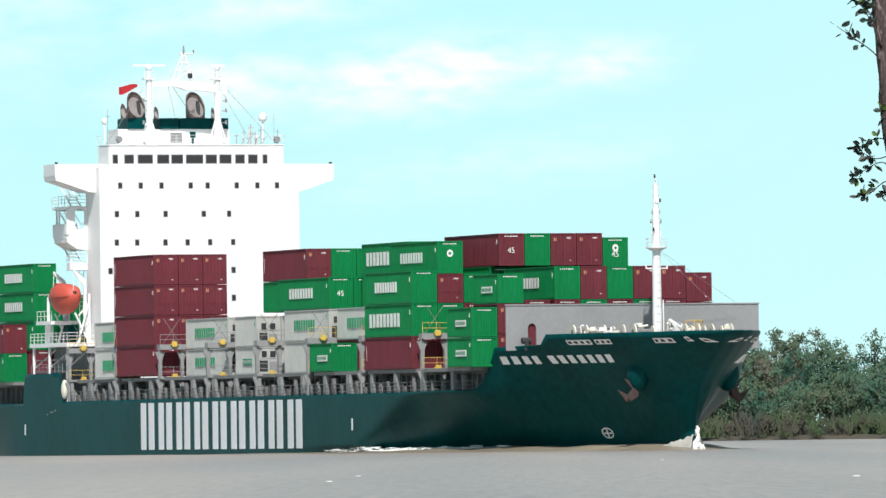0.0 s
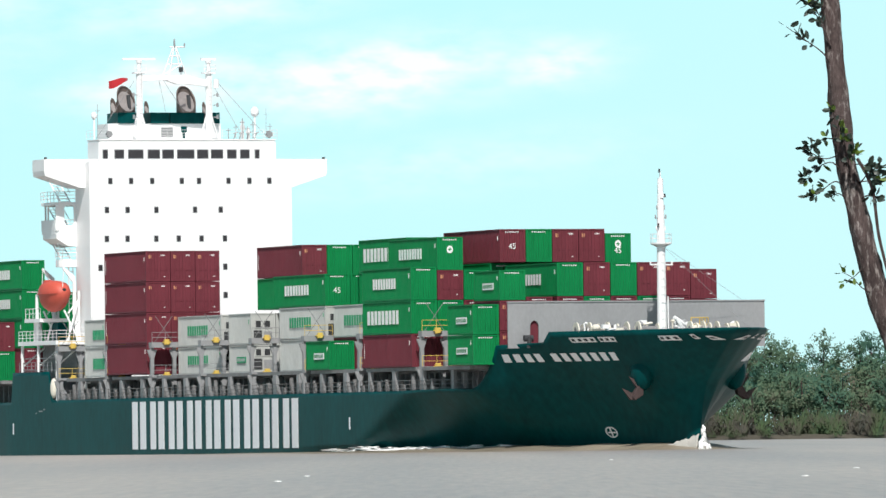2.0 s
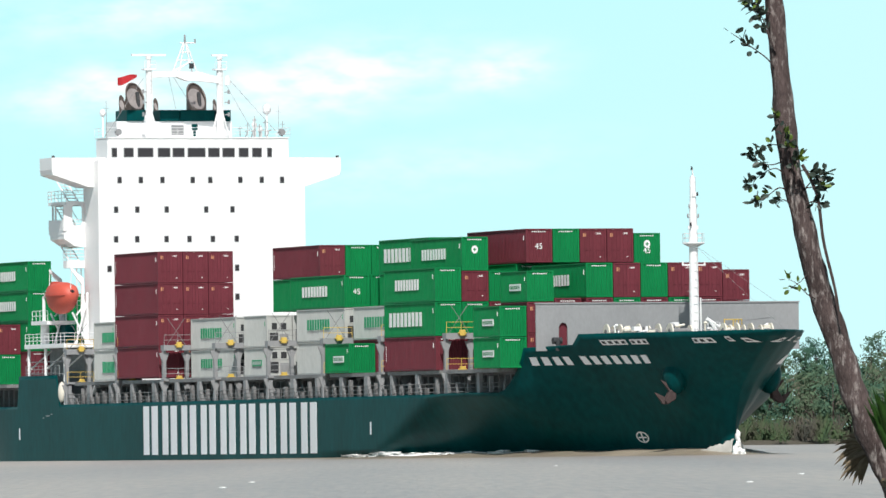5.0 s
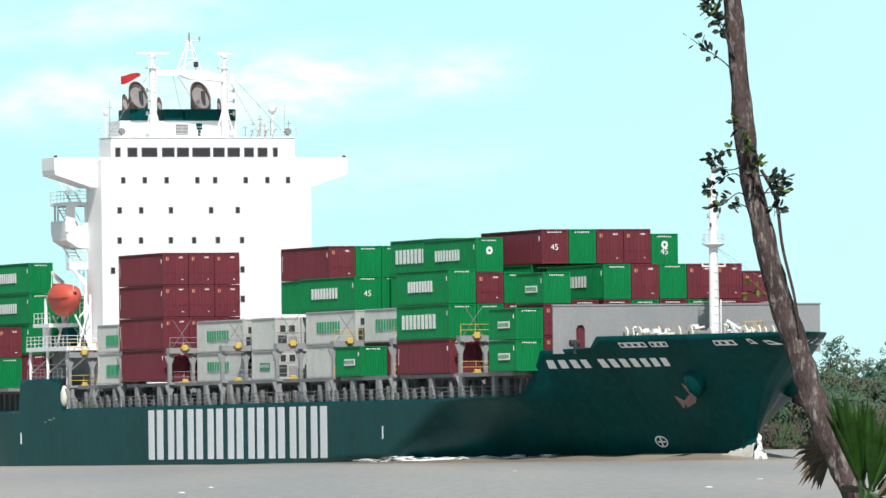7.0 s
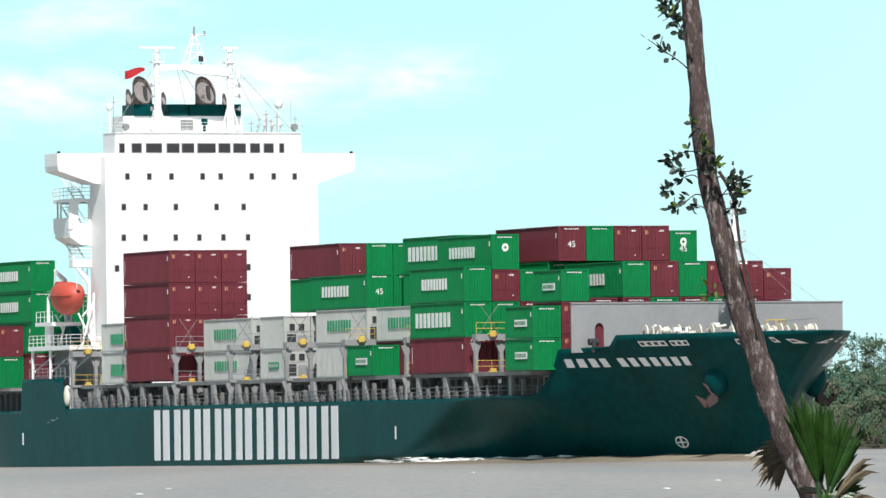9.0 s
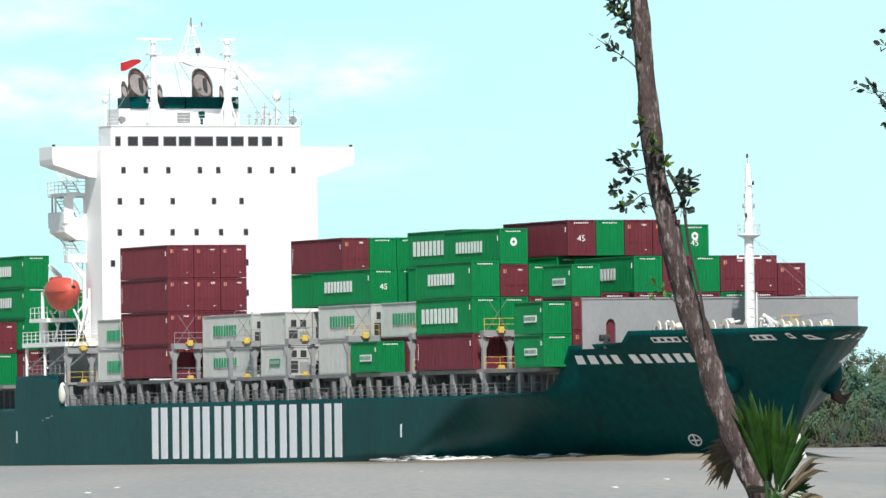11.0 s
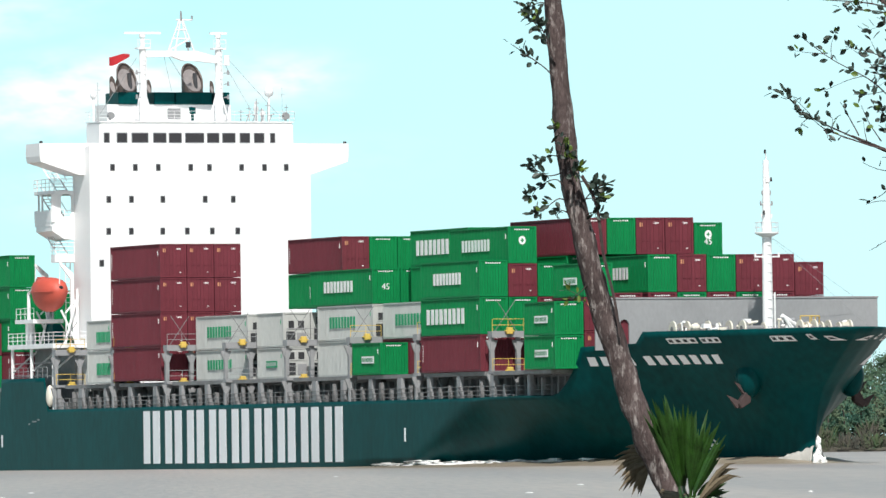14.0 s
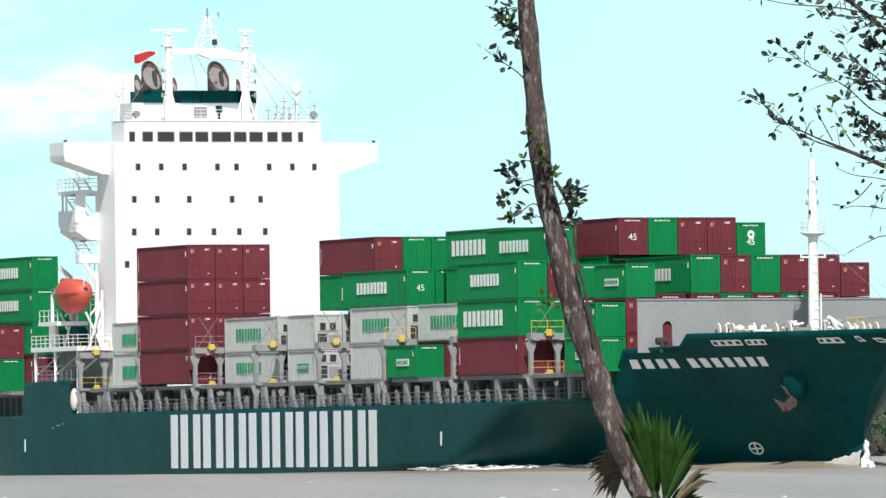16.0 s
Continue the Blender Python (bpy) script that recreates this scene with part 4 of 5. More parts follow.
    for v in bm.verts:
        if v.co.z < -0.1:
            v.co.z *= 1.12
            v.co.y *= 0.92
        if v.co.z > 0.9:
            v.co.z = 0.9 + (v.co.z - 0.9) * 0.6
    part("boat_hull", bm, ORANGE, boat, smooth=True)
    bm = bmesh.new()
    for s in (-1, 1):
        for i in range(-9, 10):
            a, b = i / 10, (i + 1) / 10 if i < 9 else i / 10
            rod(bm, (2.95 * a, s * 1.45 * math.sqrt(1 - a * a), 0.02), (2.95 * b, s * 1.45 * math.sqrt(max(0.05, 1 - b * b)), 0.02), 0.05, sides=5)
    part("fender", bm, ORANGE, boat)
    bm = bmesh.new()
    box(bm, -2.4, -1.5, -0.45, 0.45, 0.9, 1.4)
    bevelled(bm, 0.12, 2)
    part("conning_hatch", bm, ORANGE, boat)
    bm = bmesh.new()
    ellipsoid(bm, (2.62, 0.1, 0.35), (0.3, 0.26, 0.2), 12, 8)
    part("bow_window", bm, GLASS, boat)
    tagged(boat, "closed orange lifeboat hanging in white davits", "lifeboat")
    aboard(boat, pose(-3.7, -12.5, 15.95))


def deck_gear(ship):
    # hatch coamings under the container stacks
    for x0, x1 in ((3.2, 15.4), (17.0, 28.0), (30.0, 42.0), (44.2, 56.0), (58.2, 70.0), (72.4, 84.4), (86.6, 98.8), (100.8, 112.0), (-31, -17.5)):
        bm = bmesh.new()
        box(bm, x0, x1, -11.2, 11.2, 5.0, 7.2)
        for i in range(9):
            xx = x0 + 0.3 + (x1 - x0 - 0.6) * i / 8
            box(bm, xx - 0.06, xx + 0.06, -11.6, -11.2, 5.0, 7.0)
        hatch = part("hatch_coaming", bm, STEEL, ship)
        bm = bmesh.new()
        box(bm, x0 - 0.2, x1 + 0.2, -13.6, 13.6 if x0 < 99 else 12.4, 7.2, 7.52)
        part("hatch_cover", bm, STEEL, hatch)
    for i in range(54):
        x = 1.2 + i * 2.06
        bm = bmesh.new()
        w = (0.36, 0.42, 0.3)[i % 9 // 3] if i % 3 == 0 else (0.09, 0.16, 0.06, 0.12)[i % 4]
        z1 = 7.2 if i % 3 == 0 else (6.6, 6.0, 6.9, 6.3, 6.5)[i % 5]
        y = -min(13.7, hull_half(x, 5.0) - 0.3)
        box(bm, x - w, x + w, y - 0.12, y + 0.2, 5.0, z1)
        if i % 3 == 0:
            prism(bm, [(x - 0.06, y, 5.0), (x - 0.06, y + 1.4, 5.0), (x - 0.06, y, 7.1)], (0.12, 0, 0))
        part("stack_pedestal" if i % 3 == 0 else "side_stanchion", bm, GREY if i % 3 == 0 else STEEL, ship)
    bm = bmesh.new()
    rail(bm, [(0.8, -13.8, 5.3), (98, -13.8, 5.3), (110.0, -hull_half(110, 5.0) + 0.25, 5.3)], 1.05, 0.03, 2.0, 3)
    part("bulwark_rail", bm, STEEL, ship)
    bm = bmesh.new()
    ellipsoid(bm, (-0.6, -13.7, 6.6), (0.5, 0.35, 1.0), 14, 10)
    part("pilot_ladder_reel", bm, CREAM, ship, smooth=True)


def lashing_bridges(ship):
    for x in (1.1, 15.8, 28.9, 42.9, 56.9, 71.0, 85.3, 99.7):
        b = new("lashing_bridge")
        b.parent = ship
        b.location = (x, 0, 0)
        lim = 13.75 if x < 95 else 13.3
        for y in (-lim, -lim + 2.25, -lim + 5, lim - 2.25, lim):
            bm = bmesh.new()
            box(bm, -0.18, 0.18, y - 0.16, y + 0.16, 5.0, 10.4 if x < 110 else 7.6)
            for z in (7.3, 10.0):
                if z < 8 or x < 110:
                    prism(bm, [(-0.1, y - 0.5, z), (-0.1, y + 0.5, z), (-0.1, y + 0.16, z - 0.9), (-0.1, y - 0.16, z - 0.9)], (0.2, 0, 0))
            part("post", bm, GREY, b)
        for z in (7.35, 10.2):
            if z > 8 and x > 110:
                continue
            bm = bmesh.new()
            box(bm, -0.45, 0.45, -lim - 0.15, lim + 0.15, z, z + (0.22 if z < 8 else 0.5))
            part("walkway", bm, GREY, b)
            bm = bmesh.new()
            zz = z + (0.22 if z < 8 else 0.5)
            rail(bm, [(0.43, -lim - 0.1, zz), (0.43, -lim + 2.6, zz)], 0.95, 0.026, 1.2, 2)
            part("guard_rail", bm, YELLOW if int(x) % 2 else GREY, b)
            bm = bmesh.new()
            box(bm, 0.45, 0.75, -lim + 1.05, -lim + 1.55, zz - 0.25, zz + 0.28)
            box(bm, 0.45, 0.7, -lim + 0.9, -lim + 1.7, zz - 0.06, zz + 0.06)
            bevelled(bm, 0.04, 1)
            part("gear_box", bm, YELLOW, b)
        if x < 110:
            bm = bmesh.new()
            rod(bm, (0.3, -lim + 0.1, 10.6), (0.3, -lim + 2.0, 13.2), 0.03, sides=5)
            rod(bm, (0.3, -lim + 2.1, 10.6), (0.3, -lim + 0.3, 13.2), 0.03, sides=5)
            part("lashing_rod", bm, STEEL, b)


ship = new("container_ship")
tagged(ship, "green-hulled container ship with white accommodation block, under way", "ship")
hull = build_hull(ship)
hull_markings(hull)
anchors(ship)
forecastle(ship)
superstructure(ship)
boat_deck(ship)
deck_gear(ship)
lashing_bridges(ship)
aboard(ship)


# ---- containers ----
SLOT, EDGE = 2.52, -13.9
HC, ST = 2.9, 2.59


def bars(bm, x0, x1, y, z0, z1, n, lift, axis="x"):
    """A row of upright blocks in place of lettering, on a wall that faces along lift."""
    step = (x1 - x0) / n
    for i in range(n):
        a, b = x0 + step * i, x0 + step * (i + 0.62)
        lo, hi = min(y, y + lift), max(y, y + lift)
        if axis == "x":
            box(bm, a, b, lo, hi, z0, z1)
        else:
            box(bm, lo, hi, a, b, z0, z1)


def ribbed(bm, length, height, y, out, n):
    """Corrugated sheet in the plane y, between the end posts; out: the way it faces."""
    depth = 0.045 * out
    x0, x1 = -length + 0.16, -0.16
    cuts = []
    for i in range(n):
        a = x0 + (x1 - x0) * i / n
        w = (x1 - x0) / n
        cuts += [(a, 0), (a + 0.32 * w, 0), (a + 0.5 * w, -1), (a + 0.82 * w, -1)]
    cuts.append((x1, 0))
    lo = [bm.verts.new((x, y + depth * d, 0.14)) for x, d in cuts]
    hi = [bm.verts.new((x, y + depth * d, height - 0.1)) for x, d in cuts]
    for i in range(len(cuts) - 1):
        f = (lo[i], lo[i + 1], hi[i + 1], hi[i])
        bm.faces.new(f if out < 0 else f[::-1])


def text_mesh(bm, body, size, m):
    cu = bpy.data.curves.new("lettering", "FONT")
    cu.body, cu.size, cu.extrude = body, size, 0.004
    ob = bpy.data.objects.new("lettering", cu)
    me = bpy.data.meshes.new_from_object(ob)
    me.transform(m)
    bm.from_mesh(me)
    bpy.data.meshes.remove(me)
    bpy.data.objects.remove(ob)
    bpy.data.curves.remove(cu)


def build_container(paint, length, height, mark, end):
    """Origin: lower forward corner on the starboard side; it lies aft and to port of it.
    mark: writing on the starboard wall; end: what the forward end shows."""
    thing = new("shipping_container")
    w = 2.438
    ink = MARK_GREEN if paint is BOX_WHITE else MARK_WHITE
    bm = bmesh.new()
    for x in (-length, -0.16):
        for y in (0, w - 0.16):
            box(bm, x, x + 0.16, y, y + 0.16, 0, height)
    for y in (0, w - 0.12):
        box(bm, -length + 0.16, -0.16, y, y + 0.12, 0, 0.15)
        box(bm, -length + 0.16, -0.16, y, y + 0.12, height - 0.1, height)
    for x in (-length, -0.12):
        box(bm, x, x + 0.12, 0.16, w - 0.16, 0, 0.15)
        box(bm, x, x + 0.12, 0.16, w - 0.16, height - 0.12, height)
    part("frame", bm, paint, thing)
    bm = bmesh.new()
    ribbed(bm, length, height, 0.045, -1, 20 if length < 7 else 40)
    part("side_wall", bm, paint, thing)
    bm = bmesh.new()
    ribbed(bm, length, height, w - 0.045, 1, 20 if length < 7 else 40)
    part("side_wall", bm, paint, thing)
    bm = bmesh.new()
    v = [bm.verts.new(p) for p in ((-length + 0.1, 0.1, height - 0.02), (-0.1, 0.1, height - 0.02), (-0.1, w - 0.1, height - 0.02), (-length + 0.1, w - 0.1, height - 0.02))]
    bm.faces.new(v)
    part("roof", bm, paint, thing)
    bm = bmesh.new()
    v = [bm.verts.new((x, y, 0.1)) for x, y in ((-length + 0.1, 0.1), (-length + 0.1, w - 0.1), (-0.1, w - 0.1), (-0.1, 0.1))]
    bm.faces.new(v)
    part("floor_panel", bm, paint, thing)
    bm = bmesh.new()
    v = [bm.verts.new((-length + 0.03, y, z)) for y, z in ((0.1, 0.1), (0.1, height - 0.05), (w - 0.1, height - 0.05), (w - 0.1, 0.1))]
    bm.faces.new(v)
    part("end_wall", bm, paint, thing)
    # forward end
    if end == "reefer":
        bm = bmesh.new()
        box(bm, -0.12, -0.05, 0.16, w - 0.16, 0.15, height - 0.12)
        part("end_panel", bm, paint, thing)
        for a, b, c, d, mt in ((0.3, 1.1, 0.3, 1.3, DARK), (1.3, 2.1, 0.3, 1.2, GREY), (0.35, 2.1, 1.5, 2.3, BOX_WHITE), (0.5, 1.0, 1.6, 2.2, DARK), (1.35, 1.9, 1.6, 2.2, DARK)):
            bm = bmesh.new()
            box(bm, -0.06, 0.0 if mt is not DARK else 0.01, a, b, c, min(d, height - 0.2))
            part("cooling_unit_panel", bm, mt, thing)
    elif end == "door":
        for a, b in ((0.17, w / 2 - 0.01), (w / 2 + 0.01, w - 0.17)):
            bm = bmesh.new()
            box(bm, -0.1, -0.05, a, b, 0.15, height - 0.12)
            d = part("door", bm, paint, thing)
            for q in (0.28, 0.72):
                bm = bmesh.new()
                y = a + (b - a) * q
                rod(bm, (-0.02, y, 0.1), (-0.02, y, height - 0.08), 0.028, sides=6)
                box(bm, -0.03, 0.01, y - 0.05, y + 0.22, height * 0.36, height * 0.36 + 0.06)
                part("locking_bar", bm, paint, d)
        bm = bmesh.new()
        for k in range(4):
            box(bm, -0.045, -0.035, w - 0.95 + 0.14 * k, w - 0.86 + 0.14 * k, height - 0.50, height - 0.36)
        box(bm, -0.045, -0.035, w - 0.62, w - 0.42, 0.42, 0.48)
        part("number_panel", bm, ink, thing)["kind"] = "stuff"
        bm = bmesh.new()
        box(bm, -0.045, -0.034, 0.30, 0.56, height - 0.72, height - 0.40)
        part("placard", bm, PLACARD, thing, "faded orange placard")
    else:
        bm = bmesh.new()
        cuts = []
        n = 9
        for i in range(n):
            a = 0.16 + (w - 0.32) * i / n
            q = (w - 0.32) / n
            cuts += [(a, 0), (a + 0.3 * q, 0), (a + 0.5 * q, 1), (a + 0.8 * q, 1)]
        cuts.append((w - 0.16, 0))
        lo = [bm.verts.new((-0.035 - 0.05 * d, y, 0.14)) for y, d in cuts]
        hi = [bm.verts.new((-0.035 - 0.05 * d, y, height - 0.1)) for y, d in cuts]
        for i in range(len(cuts) - 1):
            bm.faces.new((lo[i], lo[i + 1], hi[i + 1], hi[i]))
        part("end_wall", bm, paint, thing)
        bm = bmesh.new()
        bars(bm, 0.55, 1.9, -0.03, height - 0.3, height - 0.2, 7, 0.012, "y")
        if end in ("logo", "logo45"):
            lift = 0.1 if end == "logo" else 0.4
            ring = [bm.verts.new((-0.02, w / 2 + 0.3 * math.cos(i * math.pi / 10), height - 1.15 + lift * 0.5 + 0.34 * math.sin(i * math.pi / 10))) for i in range(20)]
            bm.faces.new(ring)
        part("end_marking", bm, ink, thing)["kind"] = "stuff"
        if end in ("logo", "logo45"):
            bm = bmesh.new()
            box(bm, -0.018, -0.006, w / 2 - 0.05, w / 2 + 0.05, height - 1.3 + lift * 0.5, height - 1.0 + lift * 0.5)
            box(bm, -0.017, -0.008, w / 2 - 0.15, w / 2 + 0.15, height - 1.2 + lift * 0.5, height - 1.1 + lift * 0.5)
            part("emblem", bm, paint, thing)
    if end in ("45", "logo45"):
        bm = bmesh.new()
        turn = Matrix(((0, 0, 1, -0.01), (1, 0, 0, w / 2 - 0.38), (0, 1, 0, height - 1.75), (0, 0, 0, 1)))
        text_mesh(bm, "45", 0.72, turn)
        part("size_number", bm, ink, thing)
    # starboard wall writing
    if mark:
        bm = bmesh.new()
        y = 0.03
        if mark == "wide":
            bars(bm, -length * 0.78, -length * 0.30, y, height * 0.36, height * 0.68, 9, -0.036)
        elif mark == "large":
            bars(bm, -length * 0.90, -length * 0.24, y, height * 0.30, height * 0.72, 9, -0.036)
        elif mark == "aft":
            bars(bm, -length * 0.60, -length * 0.02, y, height * 0.26, height * 0.62, 9, -0.036)
        elif mark == "panel":
            box(bm, -length * 0.66, -length * 0.24, y - 0.036, y, height * 0.36, height * 0.58)
        elif mark == "lines":
            for k in range(7):
                box(bm, -length + 0.3, -length + 0.36, y - 0.036, y, height * 0.3 + 0.2 * k, height * 0.3 + 0.2 * k + 0.11)
        part("side_lettering", bm, ink, thing)["kind"] = "stuff"
        if mark == "panel":
            bm = bmesh.new()
            bars(bm, -length * 0.64, -length * 0.26, y - 0.036, height * 0.41, height * 0.53, 9, -0.006)
            part("panel_lettering", bm, paint, thing)["kind"] = "stuff"
    bm = bmesh.new()
    box(bm, -0.60, -0.545, -0.004, 0.04, height * 0.66, height * 0.80)
    part("side_number", bm, ink, thing)
    return thing


KINDS = {}
COLOUR = {"g": (BOX_GREEN, "green"), "r": (BOX_RED, "maroon"), "w": (BOX_WHITE, "off-white")}


def stow(x, slot, z, paint, length=12.192, height=HC, mark="", end="plain", beside="stacked on deck"):
    key = (paint, round(length), height, mark, end)
    m = pose(x, EDGE + SLOT * slot, z)
    mat_, word = COLOUR[paint]
    if key not in KINDS:
        KINDS[key] = build_container(mat_, length, height, mark, end)
        ob = KINDS[key]
    else:
        ob = copy_thing(KINDS[key], m)
    what = "refrigerated " if end == "reefer" else ""
    tagged(ob, "%s corrugated steel %sshipping container %s" % (word, what, beside), "container", "containers on the ship")
    aboard(ob, m)
    return z + height + 0.05


def pile(x, slot, z, spec):
    for s in spec:
        z = stow(x, slot, z, **s)


BASE = 7.56
def c(paint, height=HC, mark="", end="plain", length=12.192, **k):
    return dict(paint=paint, height=height, mark=mark, end=end, length=length, **k)


# foremost bay, behind the breakwater
X = 113.7
pile(X, 0, BASE, [c("g", ST, "panel", "plain", 6.058), c("g", ST, "panel", "plain", 6.058)])
pile(X, 1, BASE, [c("r", HC, "", "door", 6.058), c("r", ST, "", "door", 6.058), c("g", ST, "panel", "plain", 6.058)])
for s, top in ((3, c("g", HC, "wide")), (4, c("r", HC, "lines", "door")), (5, c("g", HC, "wide")), (6, c("r", HC, "lines", "door")), (7, c("r", HC, "lines", "door"))):
    pile(X + 0.9, s, BASE, [c("rg"[s % 2]), c("gr"[s % 2]), top])
pile(X + 0.9, 8, BASE, [c("r"), c("r", ST), c("r", ST, "", "door")])
pile(X, 2, BASE, [c("g"), c("r")])
# next bay, with long boxes on top
X = 98.8
pile(X, 0, BASE, [c("r", HC, "lines"), c("g", HC, "large"), c("g", HC, "wide")])
pile(X, 1, BASE, [c("r"), c("g"), c("r", ST, "lines", "door"), c("g", HC, "wide", "logo")])
pile(X, 2, BASE, [c("g"), c("r"), c("g", ST)])
for s, top in ((3, c("r", HC, "lines", "45", 13.716)), (4, c("g", HC, "wide", "plain", 13.716)), (5, c("r", HC, "lines", "door", 13.716)), (6, c("r", HC, "lines", "door", 13.716)), (7, c("g", HC, "wide", "logo45", 13.716))):
    z = BASE + (0.30 if s < 7 else -0.1)
    for k in range(3):
        z = stow(X, s, z, **c("grg"[(k + s) % 3] if s != 3 else "g"))
    stow(X + 2.3, s, z, **top)
for s in (8, 9, 10):
    pile(X, s, BASE, [c("r"), c("g")])
X = 84.6
stow(77.9, 0, BASE, **c("g", ST, "panel", "plain", 6.058))
pile(X, 1, BASE, [c("r"), c("w", HC, "wide")])
pile(X, 2, BASE, [c("g"), c("g"), c("g"), c("g", HC, "large")])
for s in range(3, 10):
    pile(X, s, BASE, [c("r"), c("g"), c("rg"[s % 2])])
X = 70.2
pile(X, 1, BASE, [c("w"), c("w", HC, "wide", "reefer"), c("g", HC, "wide", "45", 13.716)])
pile(X, 2, BASE, [c("w"), c("r"), c("g", HC, "wide")])
for s in range(3, 10):
    pile(X, s, BASE, [c("g"), c("r"), c("g")])
X = 56.6
for s in (1, 2, 3):
    pile(50.2, s, BASE, [c("w", ST, "panel", "reefer", 6.058), c("w", HC, "", "reefer", 6.058)] if s < 2 else [c("w", HC, "", "reefer", 6.058), c("w", ST, "", "reefer", 6.058)])
pile(X + 0.8, 2, BASE + 5.9, [c("g", HC, "aft"), c("r", HC, "lines", "door")])
for s in (3, 4, 5, 6, 7):
    pile(X + 0.8, s, BASE, [c("r"), c("g"), c("g"), c("g", HC, "", "plain")])
X = 42.0
pile(X, 1, BASE, [c("w", ST, "wide", "reefer"), c("w", HC, "wide", "reefer")])
for s in range(2, 8):
    pile(X, s, BASE, [c("w", ST, "", "reefer"), c("w", HC, "", "reefer")])
X = 27.9
pile(X, 0, BASE + 0.15, [c("r", HC, "lines", "door"), c("r", HC, "lines", "door"), c("r", HC, "lines", "door"), c("r", HC, "lines", "door")])
pile(X, 1, BASE + 0.15, [c("r", HC, "", "door")] * 4)
pile(X, 2, BASE + 0.15, [c("g"), c("r", HC, "", "door"), c("r", HC, "", "door"), c("r", HC, "", "door")])
for s in range(3, 8):
    pile(X, s, BASE, [c("w"), c("w", ST)])
pile(15.6, 0, BASE, [c("w", HC, "aft", "plain", 6.058), c("w", ST, "aft", "plain", 6.058)])
# abaft the accommodation
pile(-19.4, 0, BASE, [c("g", HC, "wide"), c("r", HC, "lines", "door")])
pile(-17.2, 1, BASE + 0.28, [c("r"), c("g"), c("g", HC, "wide"), c("g", HC, "wide")])
for s in range(2, 9):
    pile(-17.2, s, BASE, [c("r"), c("g"), c("g")])


# ---- bow wave and wake foam ----
def bow_wave():
    wave = new("bow_wave")
    rng = random.Random(3)
    for side in (-1, 1):
        bm = bmesh.new()
        cols = []
        for i in range(46):
            x = 132.6 - i * 1.6
            h = 0.75 * math.exp(-i / 13.0) * (1 - 0.6 * math.exp(-i / 1.2)) + 0.22 * math.exp(-((i - 17) / 9.0) ** 2) + 0.05
            h *= (1 + 0.12 * math.sin(i * 1.7)) * min(1, i / 3)
            b = hull_half(min(x, 131.2), 0.3) - 0.25
            wide = 3.0 + i * 0.12
            col = []
            for k in range(8):
                u = k / 7
                z = h * (math.cos(u * math.pi) * 0.5 + 0.5) * (1 + 0.1 * math.sin(i * 0.9 + k)) - (0.03 if k == 7 else 0)
                col.append(bm.verts.new((x, side * (b + wide * u * 1.5), (max(z, 0.012) if k < 7 and i else -0.05))))
            cols.append(col)
        for p, q in zip(cols, cols[1:]):
            for k in range(7):
                f = (p[k], q[k], q[k + 1], p[k + 1])
                bm.faces.new(f if side > 0 else f[::-1])
        bmesh.ops.recalc_face_normals(bm, faces=list(bm.faces))
        if sum(f.normal.z for f in bm.faces) < 0:
            bmesh.ops.reverse_faces(bm, faces=list(bm.faces))
        part("swell", bm, SILT, wave, "brown water heaped along the bow", smooth=True)
        for i in range(30):
            x = 114 - i * 1.2 + rng.uniform(-0.5, 0.5)
            b = hull_half(x, 0.3)
            bm = bmesh.new()
            s = rng.uniform(0.12, 0.5) * (1.15 if 4 < i < 24 else 0.6)
            ellipsoid(bm, (0, 0, 0), (s * 2.4, s * 1.3, s * 0.5), 12, 8)
            for v in bm.verts:
                v.co *= 1 + 0.5 * noise.noise(v.co * 3.1 + Vector((i * 3.7, side, 0)))
            for v in bm.verts:
                v.co += Vector((x, side * (b + rng.uniform(0.6, 1.8)), 0.26)) + v.co * rng.uniform(-0.3, 0.3)
            part("foam_patch", bm, FOAM, wave, smooth=True)
    # broken white crest along the side
    for side in (-1, 1):
        bm = bmesh.new()
        cells = {}
        for i in range(181):
            for j in range(9):
                x, u = 121.0 - 0.22 * i, j / 8
                thick = math.sin(math.pi * min(1, i / 180)) ** 0.6
                lift = (0.30 * math.sin(math.pi * u) ** 0.7 + 0.14 * noise.noise(Vector((x * 0.9, u * 4, 5.0)))) * thick
                cells[i, j] = bm.verts.new((x, side * (hull_half(x, 0.3) + 0.3 + 2.3 * u * (0.5 + 0.5 * thick) + 0.3 * noise.noise(Vector((x * 0.35, 0, side)))), max(0.02, lift + 0.06)))
        for i in range(180):
            for j in range(8):
                x = 121.0 - 0.22 * i
                if noise.noise(Vector((x * 0.30, j * 0.33, 2.0 + side))) + 0.5 * noise.noise(Vector((x * 1.3, j * 0.7, 7.0))) > -0.02 - 0.25 * math.sin(math.pi * i / 180):
                    f = (cells[i, j], cells[i + 1, j], cells[i + 1, j + 1], cells[i, j + 1])
                    bm.faces.new(f if side > 0 else f[::-1])
        bmesh.ops.delete(bm, geom=[v for v in bm.verts if not v.link_faces], context="VERTS")
        crest = part("foam_crest", bm, FOAM, wave, "broken white crest along the hull", smooth=True)
        crest.modifiers.new("body", "SOLIDIFY").thickness = 0.05
    # spout at the stem, and frothy water thrown aside
    def lump(at, r, seed, mat_, name, label):
        bm = bmesh.new()
        bmesh.ops.create_icosphere(bm, subdivisions=3, radius=1)
        for v in bm.verts:
            k = 1 + 0.45 * noise.noise(v.co * 2.2 + Vector((seed, 0, 0))) + 0.25 * noise.noise(v.co * 5.5 + Vector((0, seed, 0)))
